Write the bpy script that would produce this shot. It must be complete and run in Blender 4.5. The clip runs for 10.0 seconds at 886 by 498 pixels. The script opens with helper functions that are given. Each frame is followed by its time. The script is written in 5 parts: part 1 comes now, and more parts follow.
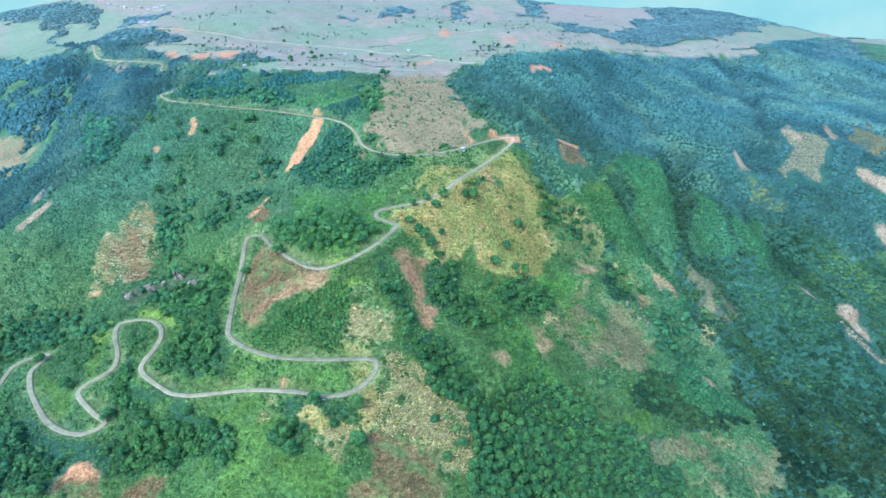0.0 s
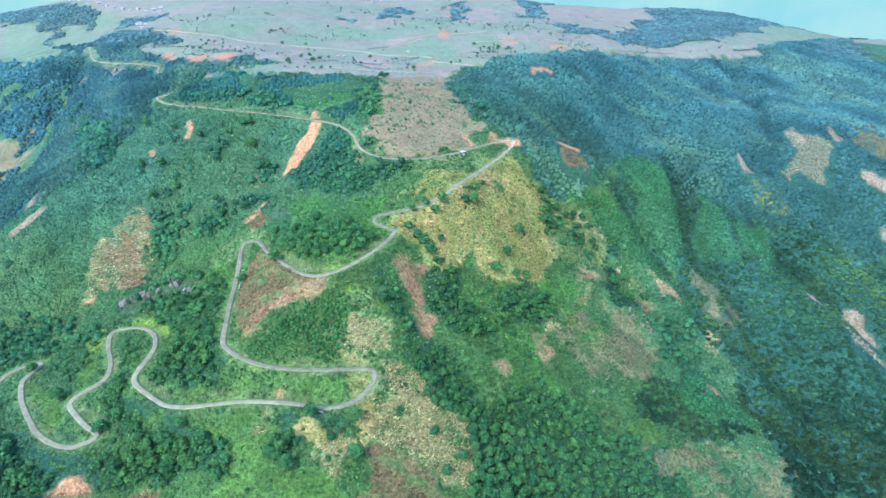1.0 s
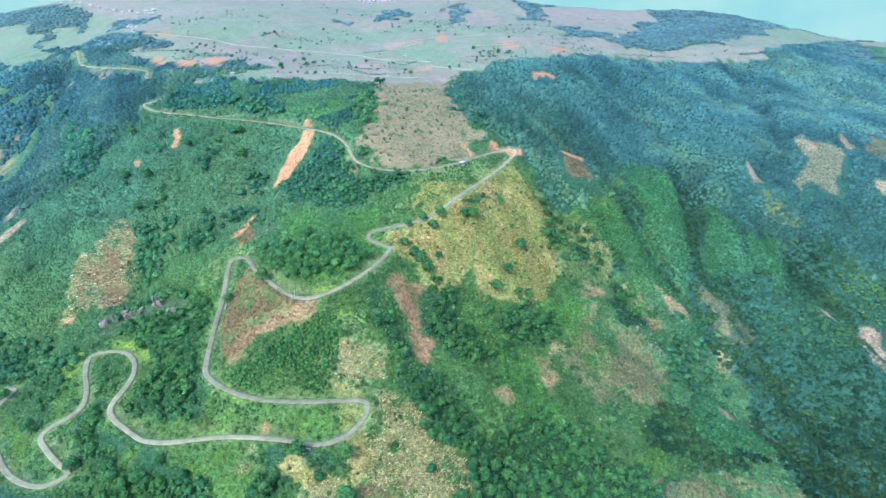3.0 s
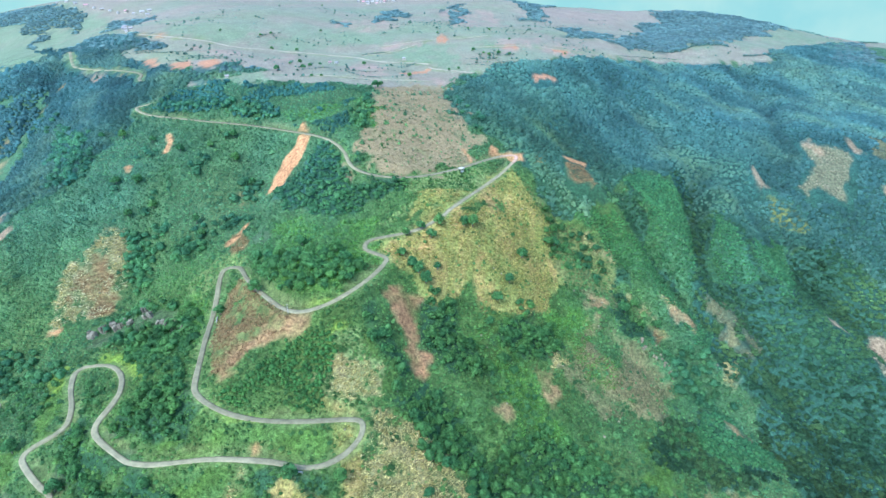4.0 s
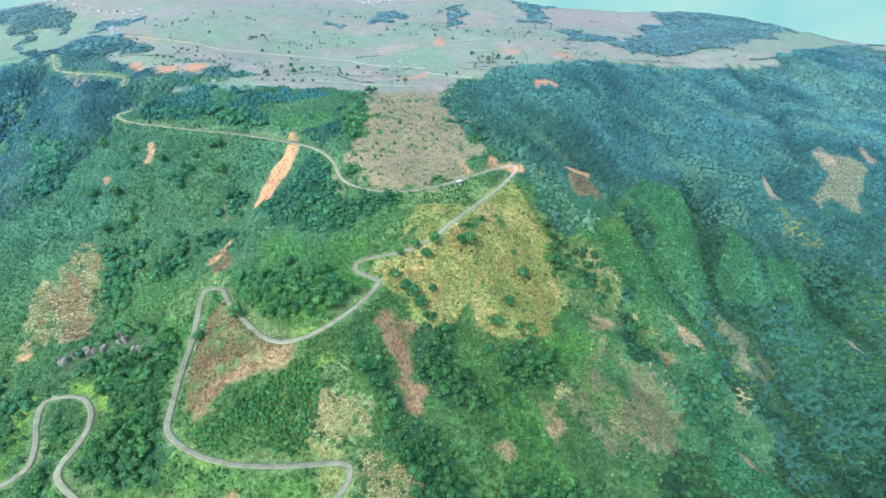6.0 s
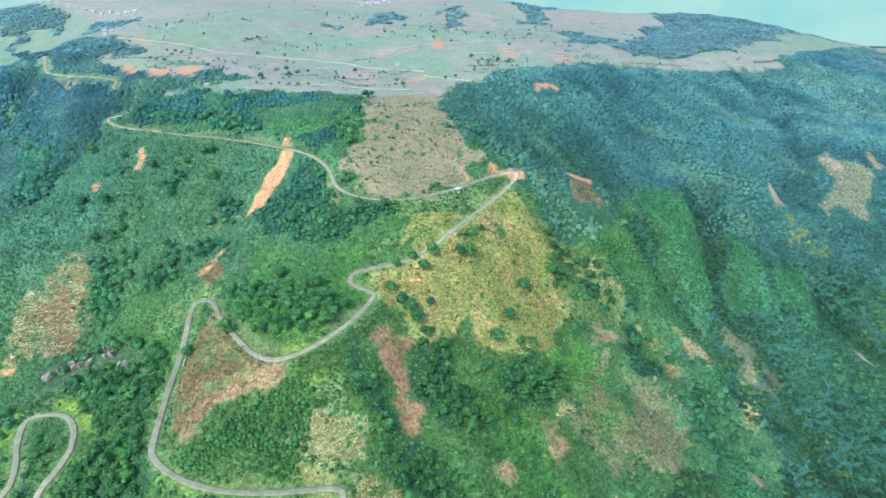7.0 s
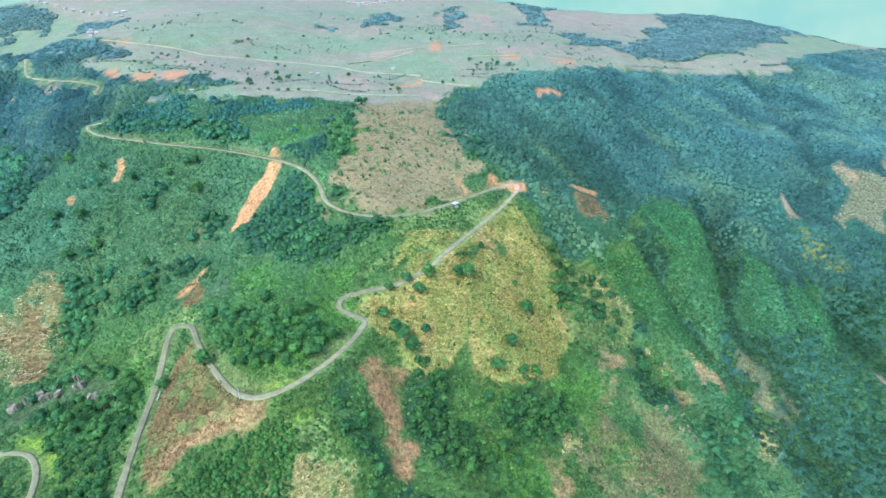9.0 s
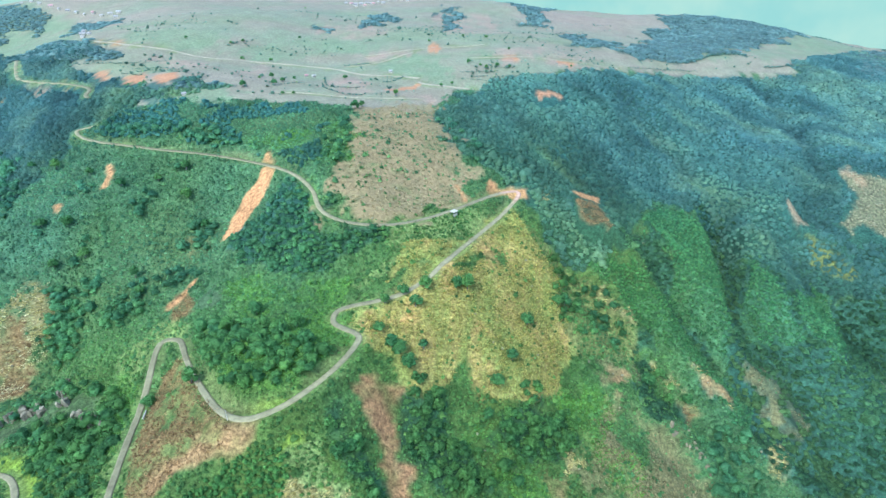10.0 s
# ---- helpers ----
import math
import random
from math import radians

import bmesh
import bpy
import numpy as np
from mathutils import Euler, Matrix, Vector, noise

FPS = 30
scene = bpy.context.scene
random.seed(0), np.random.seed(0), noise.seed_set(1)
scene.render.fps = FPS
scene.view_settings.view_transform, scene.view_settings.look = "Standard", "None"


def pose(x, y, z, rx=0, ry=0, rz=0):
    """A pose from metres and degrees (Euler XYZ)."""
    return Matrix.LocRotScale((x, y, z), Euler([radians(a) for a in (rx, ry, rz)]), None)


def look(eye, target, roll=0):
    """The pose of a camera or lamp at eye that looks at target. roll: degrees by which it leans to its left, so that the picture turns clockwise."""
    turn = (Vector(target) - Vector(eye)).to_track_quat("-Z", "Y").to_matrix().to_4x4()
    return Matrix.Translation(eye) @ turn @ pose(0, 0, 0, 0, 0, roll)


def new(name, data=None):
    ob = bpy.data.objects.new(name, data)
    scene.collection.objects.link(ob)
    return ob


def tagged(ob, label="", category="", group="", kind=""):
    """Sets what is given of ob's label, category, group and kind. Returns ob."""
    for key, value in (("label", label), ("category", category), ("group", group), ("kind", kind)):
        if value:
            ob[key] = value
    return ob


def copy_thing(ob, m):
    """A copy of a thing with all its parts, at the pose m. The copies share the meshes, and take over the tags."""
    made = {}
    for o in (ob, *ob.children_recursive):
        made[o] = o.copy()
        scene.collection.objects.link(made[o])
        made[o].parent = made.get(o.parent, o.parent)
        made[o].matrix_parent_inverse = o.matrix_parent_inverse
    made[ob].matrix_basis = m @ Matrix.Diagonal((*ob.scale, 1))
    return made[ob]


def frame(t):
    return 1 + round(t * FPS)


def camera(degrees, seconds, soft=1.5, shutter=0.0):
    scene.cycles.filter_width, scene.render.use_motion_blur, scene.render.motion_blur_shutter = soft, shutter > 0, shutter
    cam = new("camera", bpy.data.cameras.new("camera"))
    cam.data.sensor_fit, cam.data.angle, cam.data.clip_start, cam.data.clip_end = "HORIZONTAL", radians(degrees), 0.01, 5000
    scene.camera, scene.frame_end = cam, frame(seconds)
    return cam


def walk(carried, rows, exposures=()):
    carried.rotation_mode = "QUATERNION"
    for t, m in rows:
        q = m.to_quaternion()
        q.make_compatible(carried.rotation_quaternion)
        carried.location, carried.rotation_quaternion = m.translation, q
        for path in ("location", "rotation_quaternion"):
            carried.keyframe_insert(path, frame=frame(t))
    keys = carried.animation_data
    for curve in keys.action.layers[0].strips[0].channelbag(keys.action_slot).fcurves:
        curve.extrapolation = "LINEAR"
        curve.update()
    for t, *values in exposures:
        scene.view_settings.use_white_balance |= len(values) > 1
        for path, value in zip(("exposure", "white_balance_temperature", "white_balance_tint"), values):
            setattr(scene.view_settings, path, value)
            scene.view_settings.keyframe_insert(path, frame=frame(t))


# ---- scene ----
cam = camera(75.0, 10.0, 1.5)
METRES, EYE, TILT, LEAN, TURN = 128.0, 300.0, -28.2, 0.0, 0.0
ROWS = [
    (0.0, 0.0000, 0.0000, 0.0000, 0.000, 0.000, -0.000),
    (0.5, 0.0007, 0.0250, 0.0142, 0.009, 0.017, 0.050),
    (1.0, 0.0023, 0.0538, 0.0306, 0.009, 0.026, 0.080),
    (1.5, 0.0038, 0.0883, 0.0490, -0.017, 0.026, 0.090),
    (2.0, 0.0057, 0.1264, 0.0695, -0.017, 0.052, 0.110),
    (2.5, 0.0077, 0.1689, 0.0924, -0.035, 0.070, 0.100),
    (4.0, 0.0140, 0.3052, 0.1675, -0.087, 0.044, 0.060),
    (4.5, 0.0169, 0.3508, 0.1917, -0.131, 0.017, 0.050),
    (5.0, 0.0193, 0.3961, 0.2168, -0.183, -0.017, 0.030),
    (5.5, 0.0218, 0.4414, 0.2417, -0.218, -0.035, -0.010),
    (7.0, 0.0301, 0.5765, 0.3170, -0.339, -0.026, -0.070),
    (7.5, 0.0319, 0.6221, 0.3404, -0.366, -0.017, -0.080),
    (8.0, 0.0345, 0.6679, 0.3639, -0.400, -0.044, -0.080),
    (8.5, 0.0372, 0.7136, 0.3877, -0.444, -0.061, -0.070),
    (9.0, 0.0399, 0.7592, 0.4113, -0.487, -0.087, -0.070),
    (9.5, 0.0421, 0.8030, 0.4343, -0.531, -0.087, -0.070),
    (10.0, 0.0446, 0.8490, 0.4575, -0.574, -0.104, -0.070),
]
EXPOSURES = [(0.0, 1.84, 4430, 30), (2.5, 1.84, 4520, 30), (5.5, 1.83, 4640, 27), (10.0, 1.81, 4760, 24)]
walk(cam, [(t, pose(0, 0, EYE, TILT, LEAN, TURN) @ pose(METRES * x, METRES * y, METRES * z, 90 + pitch, roll, yaw)) for t, x, y, z, yaw, pitch, roll in ROWS], EXPOSURES)

# ---- light ----
SUN_TURN, SUN_HEIGHT = 215.0, 52.0  # compass bearing (from +y to +x) and height of the sun, degrees
world = bpy.data.worlds.new("sky")
world.use_nodes = True
scene.world = world
nt = world.node_tree
sky = nt.nodes.new("ShaderNodeTexSky")
sky.sky_type, sky.sun_disc = "NISHITA", False
sky.sun_elevation, sky.sun_rotation = radians(SUN_HEIGHT), radians(SUN_TURN)
sky.air_density, sky.dust_density, sky.altitude = 1.0, 2.5, 800
nt.links.new(sky.outputs["Color"], nt.nodes["Background"].inputs["Color"])
nt.nodes["Background"].inputs["Strength"].default_value = 0.15
sun = new("sun", bpy.data.lights.new("sun", "SUN"))
sun.data.energy, sun.data.angle, sun.data.color = 1.15, radians(12.0), (1.0, 0.96, 0.9)
b, e = radians(SUN_TURN), radians(SUN_HEIGHT)
sun.matrix_world = look((0, 0, 900), (-math.sin(b) * math.cos(e), -math.cos(b) * math.cos(e), 900 - math.sin(e)))

# ---- noise and shapes ----
rng = np.random.default_rng(7)


def lattice(ix, iy, seed):
    v = np.sin(ix * 127.1 + iy * 311.7 + seed * 74.7) * 43758.5453
    return v - np.floor(v)


def grain(x, y, size, seed=0):
    """Smooth noise from -1 to 1 with lumps of that size in metres."""
    x, y = np.asarray(x, float) / size, np.asarray(y, float) / size
    ix, iy = np.floor(x), np.floor(y)
    u, v = x - ix, y - iy
    u, v = u * u * (3 - 2 * u), v * v * (3 - 2 * v)
    a, b = lattice(ix, iy, seed), lattice(ix + 1, iy, seed)
    c, d = lattice(ix, iy + 1, seed), lattice(ix + 1, iy + 1, seed)
    return 2 * ((a * (1 - u) + b * u) * (1 - v) + (c * (1 - u) + d * u) * v) - 1


def inside(poly, x, y):
    """Which of the points lie within the outline."""
    hit = np.zeros(np.shape(x), bool)
    for (x0, y0), (x1, y1) in zip(poly, poly[1:] + poly[:1]):
        if y0 != y1:
            hit ^= ((y0 > y) != (y1 > y)) & (x < (x1 - x0) * (y - y0) / (y1 - y0) + x0)
    return hit


def soft_inside(poly, x, y, ragged=3.0, lump=9.0):
    """How far the points belong to the outline, 0 to 1, with a ragged edge."""
    xs, ys = [p[0] for p in poly], [p[1] for p in poly]
    out = np.zeros(np.shape(x))
    pad = 8 + 1.6 * ragged
    near = (x > min(xs) - pad) & (x < max(xs) + pad) & (y > min(ys) - pad) & (y < max(ys) + pad)
    qx, qy = x[near], y[near]
    wx = qx + ragged * (grain(qx, qy, lump, 3) + 0.6 * grain(qx, qy, 0.4 * lump, 4))
    wy = qy + ragged * (grain(qx, qy, lump, 5) + 0.6 * grain(qx, qy, 0.4 * lump, 6))
    got = sum(inside(poly, wx + dx, wy + dy) * 1.0 for dx, dy in ((-1, 0), (1, 0.4), (0, -1.2), (0.2, 1.1), (0, 0)))
    out[near] = got / 5
    return out


def fast_mesh(name, verts, faces, material, smooth=False, tint=None, rough=None):
    """A mesh from arrays; all faces have the same number of corners."""
    me = bpy.data.meshes.new(name)
    verts, faces = np.asarray(verts, np.float32), np.asarray(faces, np.int32)
    me.vertices.add(len(verts))
    me.vertices.foreach_set("co", verts.ravel())
    k = faces.shape[1]
    me.loops.add(faces.size)
    me.loops.foreach_set("vertex_index", faces.ravel())
    me.polygons.add(len(faces))
    me.polygons.foreach_set("loop_start", np.arange(0, faces.size, k, dtype=np.int32))
    me.update(calc_edges=True)
    me.polygons.foreach_set("use_smooth", np.full(len(faces), smooth))
    if tint is not None:
        layer = me.attributes.new("tint", "FLOAT_COLOR", "POINT")
        layer.data.foreach_set("color", np.c_[np.asarray(tint, np.float32), np.ones(len(verts), np.float32) if rough is None else np.asarray(rough, np.float32)].ravel())
    me.materials.append(material)
    me.validate()
    return me


def part(name, bm, material, parent, label=""):
    """Links a bmesh as one mesh under a thing or a part."""
    me = bpy.data.meshes.new(name)
    bm.to_mesh(me)
    bm.free()
    me.materials.append(material)
    ob = new(name, me)
    ob.parent = parent
    return tagged(ob, label)


# ---- materials ----
def material(name, rough=0.85, gloss=0.2):
    mat = bpy.data.materials.new(name)
    mat.use_nodes = True
    bsdf = mat.node_tree.nodes["Principled BSDF"]
    bsdf.inputs["Roughness"].default_value = rough
    bsdf.inputs["Specular IOR Level"].default_value = gloss
    return mat, mat.node_tree, bsdf


def node(nt, kind, **values):
    n = nt.nodes.new(kind)
    for key, value in values.items():
        n.inputs[key].default_value = value
    return n


def noise_node(nt, scale, detail=3.0, rough=0.6):
    n = nt.nodes.new("ShaderNodeTexNoise")
    geo = nt.nodes.new("ShaderNodeNewGeometry")
    nt.links.new(geo.outputs["Position"], n.inputs["Vector"])
    n.inputs["Scale"].default_value, n.inputs["Detail"].default_value, n.inputs["Roughness"].default_value = scale, detail, rough
    return n


def ramp(nt, source, low, high, a=0.3, b=0.7):
    n = nt.nodes.new("ShaderNodeMapRange")
    n.inputs["From Min"].default_value, n.inputs["From Max"].default_value = a, b
    n.inputs["To Min"].default_value, n.inputs["To Max"].default_value = low, high
    nt.links.new(source, n.inputs["Value"])
    return n.outputs["Result"]


def times(nt, a, b):
    n = nt.nodes.new("ShaderNodeMath")
    n.operation = "MULTIPLY"
    nt.links.new(a, n.inputs[0])
    nt.links.new(b, n.inputs[1])
    return n.outputs[0]


def scaled(nt, colour, factor):
    n = nt.nodes.new("ShaderNodeVectorMath")
    n.operation = "SCALE"
    nt.links.new(colour, n.inputs[0])
    nt.links.new(factor, n.inputs["Scale"])
    return n.outputs[0]


def bump(nt, bsdf, height, distance, strength=1.0):
    n = nt.nodes.new("ShaderNodeBump")
    n.inputs["Distance"].default_value, n.inputs["Strength"].default_value = distance, strength
    nt.links.new(height, n.inputs["Height"])
    nt.links.new(n.outputs["Normal"], bsdf.inputs["Normal"])


def plain(name, colour, rough=0.8, gloss=0.3, scale=3.0, spread=0.25, metal=0.0):
    """A painted, mineral or wooden surface with grain and larger stains."""
    mat, nt, bsdf = material(name, rough, gloss)
    bsdf.inputs["Metallic"].default_value = metal
    base = nt.nodes.new("ShaderNodeRGB")
    base.outputs[0].default_value = (*colour, 1)
    fine, wide = noise_node(nt, scale, 5), noise_node(nt, scale / 9, 2)
    f = times(nt, ramp(nt, fine.outputs["Fac"], 1 - spread, 1 + spread), ramp(nt, wide.outputs["Fac"], 1 - spread, 1 + spread))
    nt.links.new(scaled(nt, base.outputs[0], f), bsdf.inputs["Base Color"])
    bump(nt, bsdf, fine.outputs["Fac"], 0.03)
    return mat


def leafy(name, spread=0.22, own=None, gloss=0.06, mottle=0.45):
    """Leaves: the plant's own colour, each clump a little lighter or darker."""
    mat, nt, bsdf = material(name, 0.65, gloss)
    geo = nt.nodes.new("ShaderNodeNewGeometry")
    if own is None:
        tint = nt.nodes.new("ShaderNodeAttribute")
        tint.attribute_name = "tint"
        colour = tint.outputs["Color"]
    else:
        info = nt.nodes.new("ShaderNodeObjectInfo")
        mix = nt.nodes.new("ShaderNodeValToRGB")
        mix.color_ramp.elements[0].color, mix.color_ramp.elements[1].color = (*own[0], 1), (*own[1], 1)
        nt.links.new(info.outputs["Random"], mix.inputs["Fac"])
        colour = mix.outputs["Color"]
    leaf = noise_node(nt, 1.1, 4, 0.75)
    f = times(nt, ramp(nt, geo.outputs["Random Per Island"], 1.4 * (1 - spread), 1.4 * (1 + spread), 0, 1), ramp(nt, leaf.outputs["Fac"], 1 - mottle, 1 + mottle))
    tone = scaled(nt, colour, f)
    nt.links.new(tone, bsdf.inputs["Base Color"])
    bump(nt, bsdf, leaf.outputs["Fac"], 0.5)
    # light that shines through the leaves
    glow, both = nt.nodes.new("ShaderNodeBsdfTranslucent"), nt.nodes.new("ShaderNodeMixShader")
    nt.links.new(tone, glow.inputs["Color"])
    both.inputs[0].default_value = 0.42
    nt.links.new(bsdf.outputs[0], both.inputs[1])
    nt.links.new(glow.outputs[0], both.inputs[2])
    nt.links.new(both.outputs[0], nt.nodes["Material Output"].inputs["Surface"])
    return mat


# the ground: its cover's colour with tussocks, grain and small stones
ground_mat, nt, bsdf = material("ground_cover", 0.95, 0.05)
cover_node = nt.nodes.new("ShaderNodeAttribute")
cover_node.attribute_name = "tint"
tuft, wide, fine = noise_node(nt, 0.45, 4, 0.65), noise_node(nt, 0.06, 3), noise_node(nt, 1.1, 3, 0.75)
f = times(nt, times(nt, ramp(nt, tuft.outputs["Fac"], 0.45, 1.55), ramp(nt, wide.outputs["Fac"], 0.75, 1.25)), ramp(nt, fine.outputs["Fac"], 0.55, 1.45))
# how tussocky the cover is: 1 on the slopes, less on grazed pasture
tussocky = nt.nodes.new("ShaderNodeMix")
tussocky.inputs["A"].default_value = 1.0
nt.links.new(cover_node.outputs["Alpha"], tussocky.inputs["Factor"])
nt.links.new(f, tussocky.inputs["B"])
nt.links.new(scaled(nt, cover_node.outputs["Color"], tussocky.outputs["Result"]), bsdf.inputs["Base Color"])
bump(nt, bsdf, tuft.outputs["Fac"], 1.0)

leaf_mat = leafy("leaves", 0.32)
canopy_mat = leafy("canopy_leaves", 0.2, None, 0.06, 0.3)
tree_mat = leafy("tree_leaves", 0.3, ((0.042, 0.112, 0.028), (0.08, 0.17, 0.031)))
bush_mat = leafy("bush_leaves", 0.25, ((0.044, 0.112, 0.028), (0.085, 0.172, 0.033)))
bark_mat = plain("bark", (0.16, 0.13, 0.10), 0.9, 0.1, 6)
straw_mat = leafy("dry_stalks", 0.4, None, 0.06)
boulder_mat = plain("boulder", (0.21, 0.2, 0.08), 0.85, 0.2, 1.2, 0.3)
wall_mat = plain("whitewash", (0.42, 0.395, 0.22), 0.8, 0.2, 1.0, 0.12)
tin_mat = plain("roof_sheet", (0.34, 0.32, 0.2), 0.45, 0.5, 0.8, 0.2, 0.2)
rust_mat = plain("rusty_roof_sheet", (0.42, 0.22, 0.15), 0.6, 0.3, 0.8, 0.25)
dark_mat = plain("window_glass", (0.05, 0.06, 0.07), 0.2, 0.5, 2.0, 0.1)
door_mat = plain("door_wood", (0.18, 0.13, 0.10), 0.6, 0.3, 4.0, 0.2)
concrete_mat = plain("concrete", (0.36, 0.35, 0.22), 0.85, 0.2, 1.5, 0.2)
# the road's asphalt, its tone and the soil on it given along its length
asphalt_mat, nt, bsdf = material("worn_asphalt", 0.9, 0.2)
road_tone = nt.nodes.new("ShaderNodeAttribute")
road_tone.attribute_name = "tint"
patchy, speck = noise_node(nt, 0.3, 4), noise_node(nt, 3.0, 3)
f = times(nt, ramp(nt, patchy.outputs["Fac"], 0.75, 1.25), ramp(nt, speck.outputs["Fac"], 0.85, 1.15))
nt.links.new(scaled(nt, road_tone.outputs["Color"], f), bsdf.inputs["Base Color"])
bump(nt, bsdf, speck.outputs["Fac"], 0.02)

# ---- the lie of the land: heights in metres at eastings and northings ----
EAST = [-900, -620, -430, -310, -220, -140, -65, 10, 100, 200, 320, 480, 900]
NORTH = [120, 200, 260, 320, 385, 455, 530, 620, 720, 850, 1000, 1200, 1500, 2000]
HILL = [
    [-44, -14, 9, 27, 45, 54, 52, 34, 9, -12, -30, -47, -87],
    [-25, 0, 23, 47, 69, 69, 86, 65, 16, -2, -15, -28, -58],
    [-10, 11, 34, 55, 75, 100, 106, 83, 44, 9, -3, -14, -37],
    [-1, 23, 47, 55, 76, 99, 135, 98, 62, 19, 7, 1, -18],
    [2, 32, 65, 97, 88, 116, 134, 136, 78, 42, 31, 22, 2],
    [8, 40, 77, 123, 137, 133, 170, 152, 120, 94, 56, 47, 22],
    [19, 55, 83, 148, 169, 173, 183, 170, 146, 106, 96, 102, 42],
]
UPLAND = [
    [39, 85, 128, 174, 195, 189, 185, 176, 170, 129, 129, 123, 66],
    [62, 119, 177, 199, 194, 185, 185, 189, 191, 170, 139, 136, 91],
    [91, 142, 194, 212, 211, 200, 196, 196, 194, 185, 171, 163, 114],
    [125, 158, 196, 209, 209, 204, 202, 197, 192, 185, 176, 162, 133],
    [161, 202, 202, 197, 198, 198, 201, 202, 199, 190, 183, 174, 137],
    [174, 194, 194, 190, 188, 186, 188, 183, 171, 157, 148, 134, 86],
    [151, 170, 180, 182, 169, 142, 101, 69, 43, 26, 9, -7, -30],
]


def blend(nodes, q):
    """Weights of the nodes for smooth curves through them."""
    nodes = np.array(nodes, float)
    q, n = np.clip(np.asarray(q, float), nodes[0], nodes[-1]), len(nodes)
    i = np.clip(np.searchsorted(nodes, q) - 1, 0, n - 2)
    h = nodes[i + 1] - nodes[i]
    t = (q - nodes[i]) / h
    slope = np.zeros((n, n))
    for k in range(n):
        a, b = max(k - 1, 0), min(k + 1, n - 1)
        slope[k, b] += 1 / (nodes[b] - nodes[a])
        slope[k, a] -= 1 / (nodes[b] - nodes[a])
    w, r = np.zeros((len(q), n)), np.arange(len(q))
    w[r, i] += 2 * t**3 - 3 * t**2 + 1
    w[r, i + 1] += 3 * t**2 - 2 * t**3
    return w + ((t**3 - 2 * t**2 + t) * h)[:, None] * slope[i] + ((t**3 - t**2) * h)[:, None] * slope[i + 1]


def steps(lo, fine_lo, fine_hi, hi, step, growth):
    """Grid lines, close together in the middle and wider apart outwards."""
    mid = list(np.arange(fine_lo, fine_hi + 0.1, step))
    out, d = [fine_hi], step
    while out[-1] < hi:
        d *= growth
        out.append(out[-1] + d)
    back, d = [fine_lo], step
    while back[-1] > lo:
        d *= growth
        back.append(back[-1] - d)
    return np.array(back[:0:-1] + mid + out[1:])


GX, GY = steps(-4600, -330, 400, 4600, 2.0, 1.04), steps(-1500, 165, 520, 4700, 2.0, 1.04)
X, Y = np.meshgrid(GX, GY)
LAND = blend(NORTH, GY) @ np.array(HILL + UPLAND, float) @ blend(EAST, GX).T
# beyond the known hill the land sinks to the plain
out_x = np.clip(np.abs(X) - 900, 0, None)
out_y = np.clip(Y - 2000, 0, None) + np.clip(120 - Y, 0, None)
LAND -= 420 * (1 - np.exp(-(out_x + out_y) / 900))
# the far skyline falls away to the east behind a wooded knoll
LAND -= 15 * np.clip((X - 590) / 110, 0, 1) * np.clip((Y - 1010) / 120, 0, 1)
LAND += 9 * np.exp(-(((X - 500) / 110) ** 2) - ((Y - 1230) / 160) ** 2)
# spurs and gullies that run down the eastern flank, and uneven ground everywhere
RUNS = [
    (-7, 14, [(221, 523), (211, 454), (215, 424), (232, 394), (245, 354), (251, 317), (250, 276)]),
    (-6, 11, [(83, 449), (108, 425), (140, 409), (163, 382), (179, 357), (197, 332), (216, 304)]),
    (-8, 16, [(277, 523), (290, 472), (313, 436), (333, 397), (346, 363)]),
    (-5, 9, [(148, 481), (163, 433), (178, 409), (192, 384), (215, 355)]),
    (-4, 13, [(-14, 321), (-8, 290), (5, 263), (24, 241), (41, 223), (65, 210)]),
    (-3, 12, [(-221, 436), (-212, 407), (-208, 379), (-208, 343)]),
    (4, 12, [(92, 377), (120, 381), (161, 358), (159, 324)]),
    (6, 14, [(244, 510), (252, 458), (271, 422), (289, 384), (306, 342)]),
    (-5, 14, [(183, 697), (207, 649), (233, 583), (245, 528)]),
    (-6, 16, [(376, 781), (361, 676), (340, 587), (310, 539)]),
    (5, 16, [(293, 781), (289, 662), (288, 589), (279, 547)]),
    (-5, 18, [(71, 640), (86, 566), (115, 533), (137, 502)]),
    (-5, 14, [(-421, 702), (-422, 641), (-444, 588)]),
    (3.5, 8, [(103, 438), (114, 431), (131, 417), (144, 406), (155, 397), (167, 382)]),
    (3, 7, [(165, 407), (178, 401), (188, 390), (202, 372), (207, 350)]),
    (-5, 9, [(143, 490), (150, 462), (163, 441), (173, 424), (180, 409), (193, 397), (204, 378)]),
    (-6, 10, [(224, 542), (221, 499), (208, 446), (202, 411), (213, 389), (223, 367)]),
    (3, 10, [(111, 372), (127, 366), (143, 359), (155, 345)]),
    # ridge of the spur and the ravine beyond it
    (4, 9, [(113, 446), (132, 412), (162, 383), (192, 355), (222, 338)]),
    (-6, 10, [(235, 553), (210, 475), (205, 432), (213, 421), (233, 424), (239, 398), (249, 364)]),
    (3.5, 10, [(238, 457), (260, 430), (276, 398), (283, 357)]),
]
flank = np.clip((X - 70) / 90, 0, 1) * np.clip((700 - Y) / 200, 0, 1)
across = 0.72 * X + 0.69 * Y
LAND += flank * (3.0 * grain(across, 0.15 * (X - Y), 46, 11) + 3.0 * grain(across, 0.25 * (X - Y), 19, 12))
GULLY_BEDS = np.zeros(X.shape)
